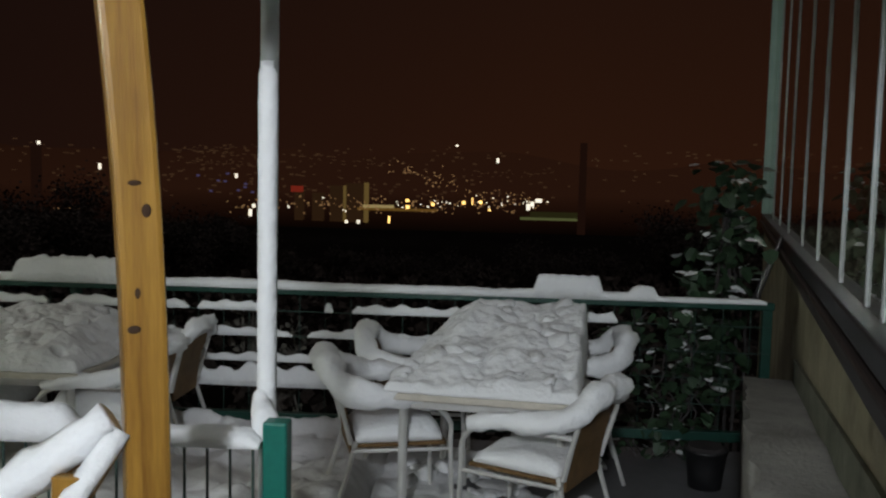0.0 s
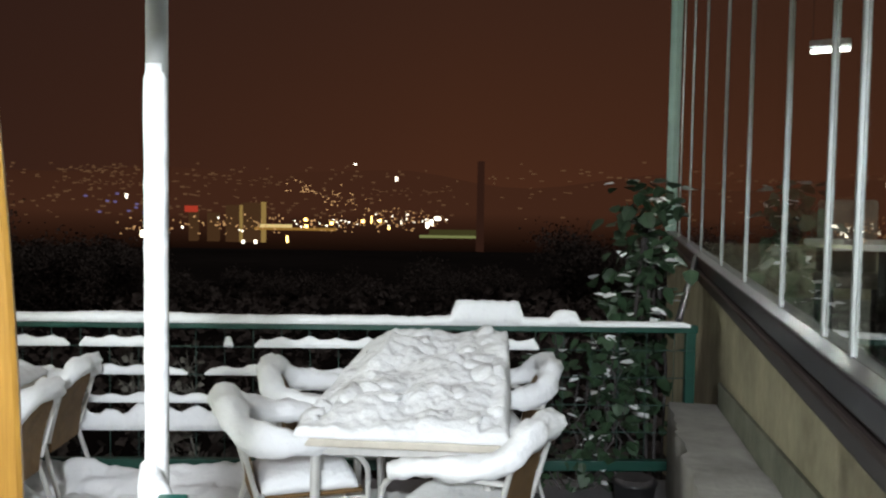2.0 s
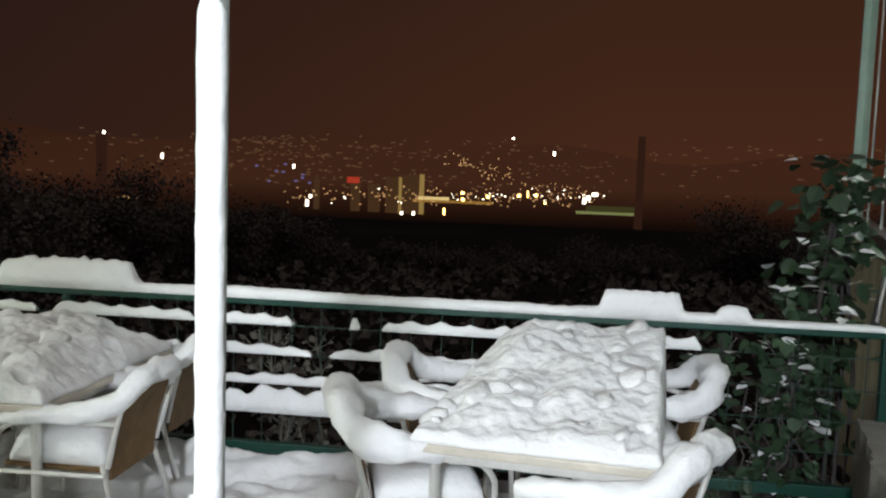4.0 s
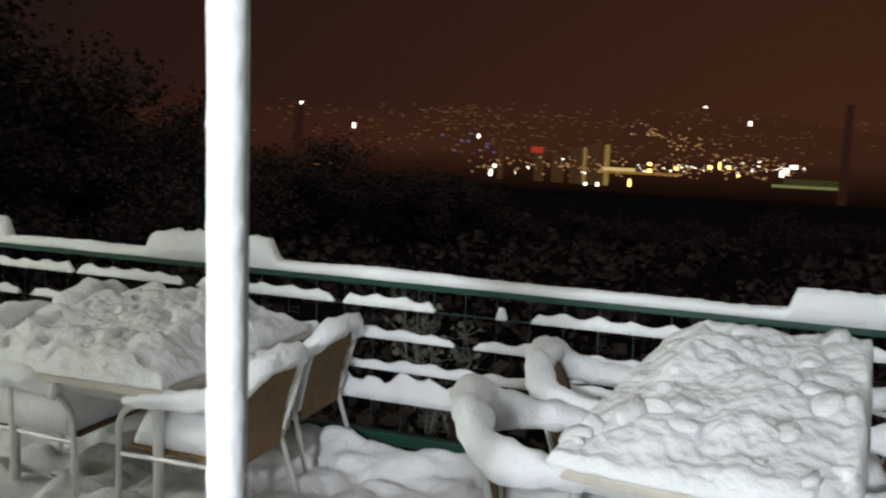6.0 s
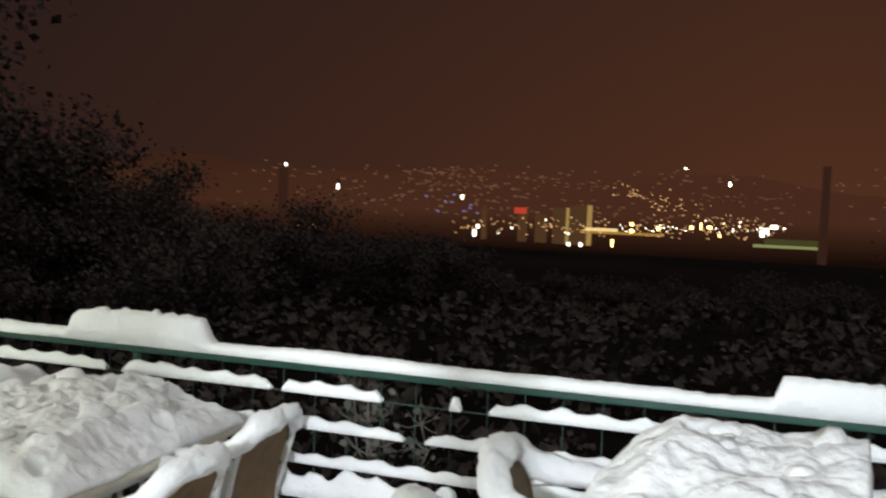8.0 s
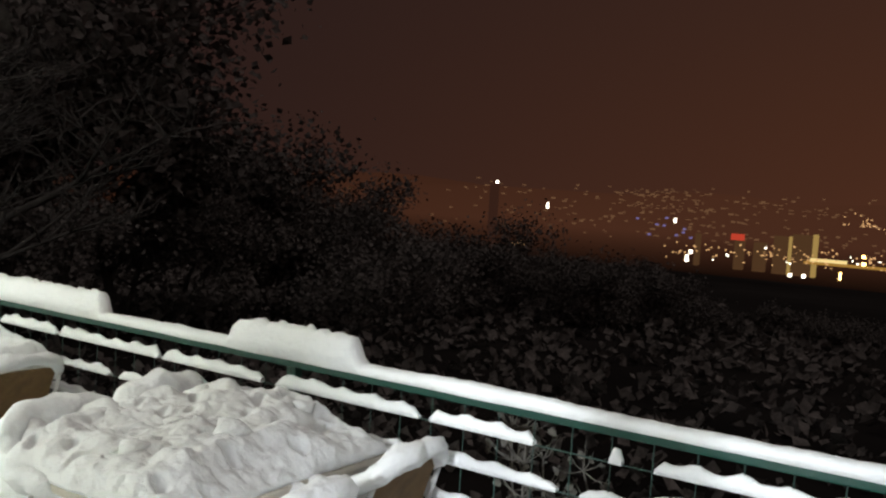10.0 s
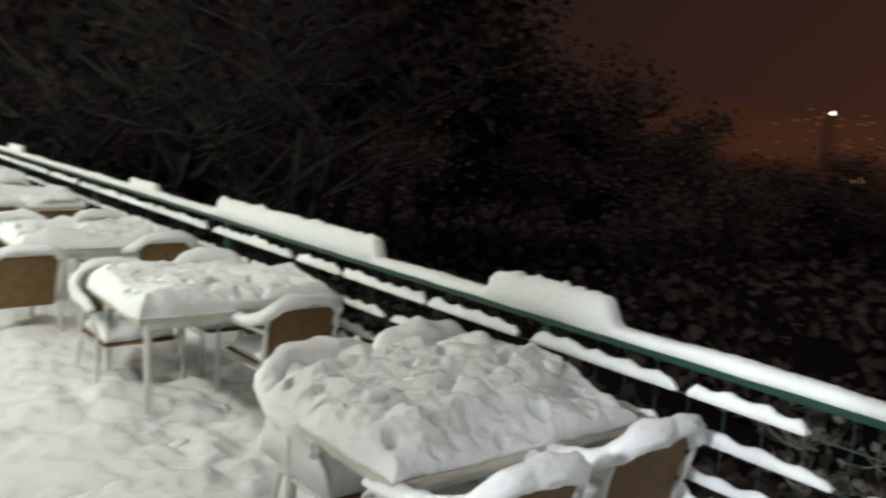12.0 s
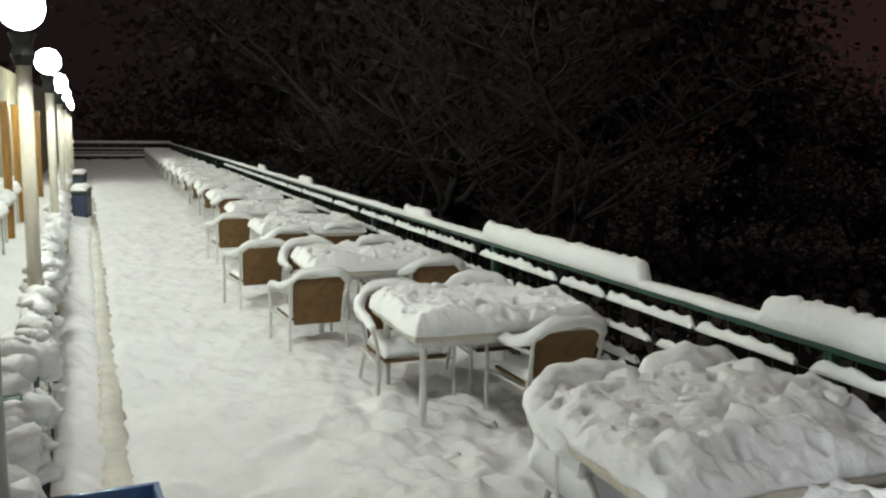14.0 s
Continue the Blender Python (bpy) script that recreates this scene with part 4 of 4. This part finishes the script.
# bare trees close beyond the railing, lit faintly by the globe lamps
for k, (x, y, h) in enumerate(((-24, 6, 13), (-18.5, 8, 11), (-31, 5, 14), (-40, 7, 15))):
    tree(x, y, -5.5, h + 2, 0.95, 100 + k, 4, 0, "bare wintry tree with snow-dusted branches")
for k in range(17):
    bear = -88 + 3.3 * k
    d2 = 38 + 7 * ((k * 7) % 5)
    x, y = d2 * math.sin(radians(bear)), d2 * math.cos(radians(bear)) - 3.5
    if y > 2.5:
        tree(x, y, 1.9 - 8, 9, 1.1, 500 + k, 3, 5200, "dark leafy tree standing on the slope below")
# dark leafy trees standing against the town and the sky
for k, (bear, dist, up) in enumerate(((-86, 62, 0.2), (-81, 56, 0.26), (-76, 50, 0.3), (-71, 46, 0.3), (-66, 46, 0.28), (-61, 48, 0.24), (-57, 50, 0.17), (-53.5, 52, 0.12), (-50.5, 54, 0.085), (-47.5, 56, 0.06), (-44.5, 58, 0.035), (-41.5, 62, 0.005), (-38.5, 66, -0.018), (-35.5, 70, -0.04), (-32.5, 75, -0.055), (-29.5, 80, -0.07),
                                      (-26.5, 85, -0.085), (-23.5, 88, -0.066), (-21, 90, -0.07), (-18, 95, -0.1), (-15, 95, -0.098), (-12, 100, -0.102), (-9, 100, -0.106), (-6, 95, -0.106), (-3, 100, -0.106), (0, 95, -0.106), (3, 100, -0.104), (6, 105, -0.08), (8.5, 105, -0.066), (11, 100, -0.064), (13.5, 100, -0.06), (16, 95, -0.064), (19, 90, -0.06), (22, 90, -0.05))):
    bear, up = bear + 1.4, up + 0.031
    x, y = dist * math.sin(radians(bear)), dist * math.cos(radians(bear)) - 3.5
    high = max(13 if up > -0.069 else 10, up * dist + 9)
    tree(x, y, 1.7 + up * dist - high, high, 1.0, 300 + k, 3, 6500, "dark leafy tree standing on the slope below")


# pale dead shrub reaching up just beyond the railing
shrub = thing("shrub", "pale dry wispy shrub standing behind the railing", "shrub", at=pose(-1.30, 0.75, -1.5))
r5 = random.Random(9)
for k in range(5):
    pts = [Vector((r5.gauss(0, 0.04), r5.gauss(0, 0.04), 0))]
    while pts[-1].z < r5.uniform(1.9, 2.25):
        pts.append(pts[-1] + Vector((r5.gauss(0, 0.05), r5.gauss(0, 0.04), 0.16)))
    bm = tube(bmesh.new(), pts, [0.012 * (1 - 0.6 * q / len(pts)) for q in range(len(pts))], 5)
    for p in pts[5:]:
        for q in range(7):
            d = Vector((r5.gauss(0, 1), r5.gauss(0, 1), r5.uniform(-0.1, 1.2))).normalized()
            tube(bm, [p, p + d * 0.07, p + d * 0.13 + Vector((0, 0, 0.03))], [0.004, 0.003, 0.0015], 3)
            leaf_mesh(bm, p + d * 0.12, r5.uniform(0.02, 0.05), Euler((r5.uniform(-1.3, 1.3), r5.uniform(-1, 1), r5.uniform(0, 6.3))))
    part("stem", bm, M_DRY, shrub)


# low scrub all over the slope
rng = random.Random(55)
SLOPE = ((0.22, -0.6), (4, -3), (10, -5), (25, -6.2), (80, -9.4), (160, -12.6))
bm = bmesh.new()
for k in range(26000):
    y = 2.5 + 100 * rng.random() ** 1.6
    x = rng.uniform(-1.5, 0.75) * (y + 14)
    for (ya, za), (yb, zb) in zip(SLOPE, SLOPE[1:]):
        if ya <= y <= yb:
            z = za + (zb - za) * (y - ya) / (yb - ya)
    bush = noise.noise(Vector((x * 0.22, y * 0.22, 4)))
    if bush < -0.15:
        continue
    c = Vector((x, y, z + rng.random() * (0.5 + 2.6 * max(0, bush))))
    a = Euler((rng.uniform(-1.4, 1.4), rng.uniform(-1, 1), rng.uniform(0, 6.3))).to_matrix() * rng.uniform(0.08, 0.26) * (0.7 + y / 50)
    bm.faces.new([bm.verts.new(c + a @ Vector(q)) for q in ((-1, -0.5, 0), (0.7, -0.8, 0.2), (1, 0.6, 0), (-0.6, 0.9, 0.25))])
tagged(part("scrub", bm, M_TWIG), "dark wintry scrub covering the slope below the terrace", "scrub", kind="stuff")


# ---- the town across the valley ----
def town(x, z):
    """Where a mark of the town's own plan lies, seen across the valley."""
    return x + 48, z + 62


def lights(name, colour, strength, spots, label):
    bm = bmesh.new()
    for x, y, z, w, h in spots:
        x, z = town(x, z)
        box(bm, x - w, y - w, z - h, x + w, y + w, z + h)
    tagged(part(name, bm, glow(name, colour, strength)), label, "town lights", kind="stuff")


rng = random.Random(11)
spots = {"amber": [], "white": [], "dim": [], "faint": [], "violet": []}
# the mark at z -160 is a reflection painted as a glowing stroke
for x, z, w, h in ((-287, -115, 3.5, 3), (-286, -130, 3.5, 3.5), (-228, -122, 3.5, 3.5), (-157, -117, 3.5, 3.5), (-137, -113, 1.5, 8), (-118, -115, 3.5, 3.5), (-97, -132, 2.5, 2.5), (-329, -160, 2, 8)):
    spots["amber"].append((x, 2000, z, w, h))
# marks from x -401 to -458 are reflections painted as glowing strokes
for x, z, w, h in ((-9, -123, 4, 7), (14, -108, 7, 4), (0, -116, 4, 5), (-401, -169, 3, 6), (-429, -171, 3, 7), (-458, -180, 3, 4), (-657, -152, 3, 8), (-649, -136, 3, 4), (-735, -186, 3, 3), (-714, -212, 3, 4), (-1021, -52, 2.5, 7), (-1171, 1, 2.5, 4), (-691, -67, 2.5, 5), (-175, 13, 3, 2), (-81, -19, 3, 5), (113, -122, 5, 3)):
    spots["white"].append((x, 2000, z, w, h))
for k in range(210):
    u = rng.random() ** 0.8
    spots["white" if rng.random() < 0.13 else "dim"].append((-700 + 720 * u + rng.gauss(0, 25), 2000, -118 - 30 * rng.random() * (1 - u) + rng.gauss(0, 9), rng.uniform(0.8, 2.2), rng.uniform(0.8, 2.0)))
for k in range(80):
    u = rng.random()
    spots["dim"].append((-330 + 300 * u + rng.gauss(0, 14), 2010, -40 - 70 * u + rng.gauss(0, 10), rng.uniform(0.8, 2.0), rng.uniform(0.8, 1.6)))
for k in range(300):
    x = rng.gauss(-620, 420)
    spots["faint"].append((x, 2050, rng.uniform(-110, 5) + rng.gauss(0, 6), rng.uniform(1.5, 5), rng.uniform(0.8, 2.2)))
for row in range(5):
    x0, z0 = rng.uniform(-900, 0), -6 - 9 * row
    for k in range(26):
        spots["faint"].append((x0 + k * 8 + rng.gauss(0, 9), 2050, z0 + 6 * math.sin(k * 0.1 + row) + rng.gauss(0, 4), rng.uniform(1, 4), rng.uniform(0.5, 1.1)))
for k in range(26):
    spots["faint"].append((rng.uniform(150, 520), 2050, rng.uniform(-60, 32), rng.uniform(2, 6), rng.uniform(0.8, 1.6)))
for k in range(14):
    spots["dim"].append((-1091 + rng.gauss(0, 22), 2000, -155 + rng.gauss(0, 3), rng.uniform(1.5, 4), 1.4))
for k in range(9):
    spots["violet"].append((rng.uniform(-790, -650), 2000, rng.uniform(-105, -60), 3, 2.2))
lights("amber_lights", (1.0, 0.60, 0.17), 6, spots["amber"], "bright amber street lights of the town and a painted reflection")
lights("white_lights", (1.0, 0.9, 0.72), 3.2, spots["white"], "white windows, lamps and painted reflections of the town")
lights("dim_lights", (1.0, 0.56, 0.24), 0.6, spots["dim"], "dimmer orange lights of the town")
lights("faint_lights", (1.0, 0.5, 0.24), 0.10, spots["faint"], "faint far lights on the opposite slopes")
lights("violet_lights", (0.55, 0.45, 1.0), 0.2, spots["violet"], "faint violet lights of the town")
lights("red_sign", (1.0, 0.1, 0.05), 0.35, [(-546, 2000, -94, 12, 7)], "dull red lit sign on a far building")

# floodlight on the far walls is painted as glow; no lamp lights them
M_LIT_GLOW = glow("floodlight_glow", (0.62, 0.40, 0.12), 0.4)
# haze over the dark blocks is put in as a faint glow
M_WALL_HAZE = glow("wall_haze_glow", (0.05, 0.024, 0.010), 1.0)
for x, z0, z1, w, mat in ((-437, -126, -84, 2.6, M_LIT_GLOW), (-386, -122, -76, 4.5, M_LIT_GLOW), (-412, -130, -80, 20, M_WALL_HAZE), (-456, -130, -86, 15, M_WALL_HAZE), (-545, -135, -100, 10, M_WALL_HAZE), (-500, -130, -104, 13, M_WALL_HAZE), (-640, -150, -95, 5, M_WALL_HAZE)):
    b = thing("tower_block", "lit edge of a far tower block, painted as glow" if mat is M_LIT_GLOW else "dark block of flats far off, haze painted as glow", "building", "far buildings", at=pose(town(x, 0)[0], 2020, town(0, z0)[1] - 60))
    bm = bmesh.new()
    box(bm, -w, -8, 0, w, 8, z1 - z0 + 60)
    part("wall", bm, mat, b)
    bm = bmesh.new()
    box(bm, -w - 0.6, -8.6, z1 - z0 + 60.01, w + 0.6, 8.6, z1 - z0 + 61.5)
    part("roof", bm, M_WALL_HAZE, b)
# yard wall and roof glow in place of amber floodlight falling there
yard = thing("works_yard", "long yard and hall, amber floodlight painted as glow", "building", at=pose(-282, 2012, -78))
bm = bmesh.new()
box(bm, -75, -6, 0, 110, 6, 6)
part("wall", bm, glow("amber_glow_wall", (0.42, 0.22, 0.045), 0.6), yard)
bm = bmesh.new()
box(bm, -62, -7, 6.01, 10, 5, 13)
part("roof", bm, glow("roof_glow", (0.9, 0.68, 0.28), 0.75), yard)
# turf and bank carry their floodlight as painted glow
pitch = thing("sports_pitch", "green sports pitch at the valley's edge, floodlight painted as glow", "pitch", at=pose(93, 1990, -88))
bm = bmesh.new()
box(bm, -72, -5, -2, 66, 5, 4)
part("turf", bm, glow("turf_glow", (0.30, 0.33, 0.12), 0.55), pitch)
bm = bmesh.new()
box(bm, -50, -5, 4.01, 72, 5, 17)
part("bank", bm, glow("bank_glow", (0.055, 0.05, 0.016), 0.7), pitch)
# chimney and mast glow slightly to stand for the haze before them
M_TOWER_HAZE = glow("tower_haze_glow", (0.024, 0.0095, 0.006), 1.0)
chimney = thing("chimney", "tall dark chimney across the valley, haze painted as glow", "chimney", at=pose(159, 1985, -158))
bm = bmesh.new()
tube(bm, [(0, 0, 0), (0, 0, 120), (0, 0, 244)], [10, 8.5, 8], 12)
part("shaft", bm, M_TOWER_HAZE, chimney)
mast = thing("mast", "dark slim tower with a lamp on top, haze painted as glow", "tower", at=pose(-1124, 1990, -118))
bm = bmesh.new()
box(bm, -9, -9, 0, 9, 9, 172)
part("shaft", bm, M_TOWER_HAZE, mast)
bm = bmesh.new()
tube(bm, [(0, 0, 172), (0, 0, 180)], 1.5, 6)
part("aerial", bm, M_TOWER_HAZE, mast)
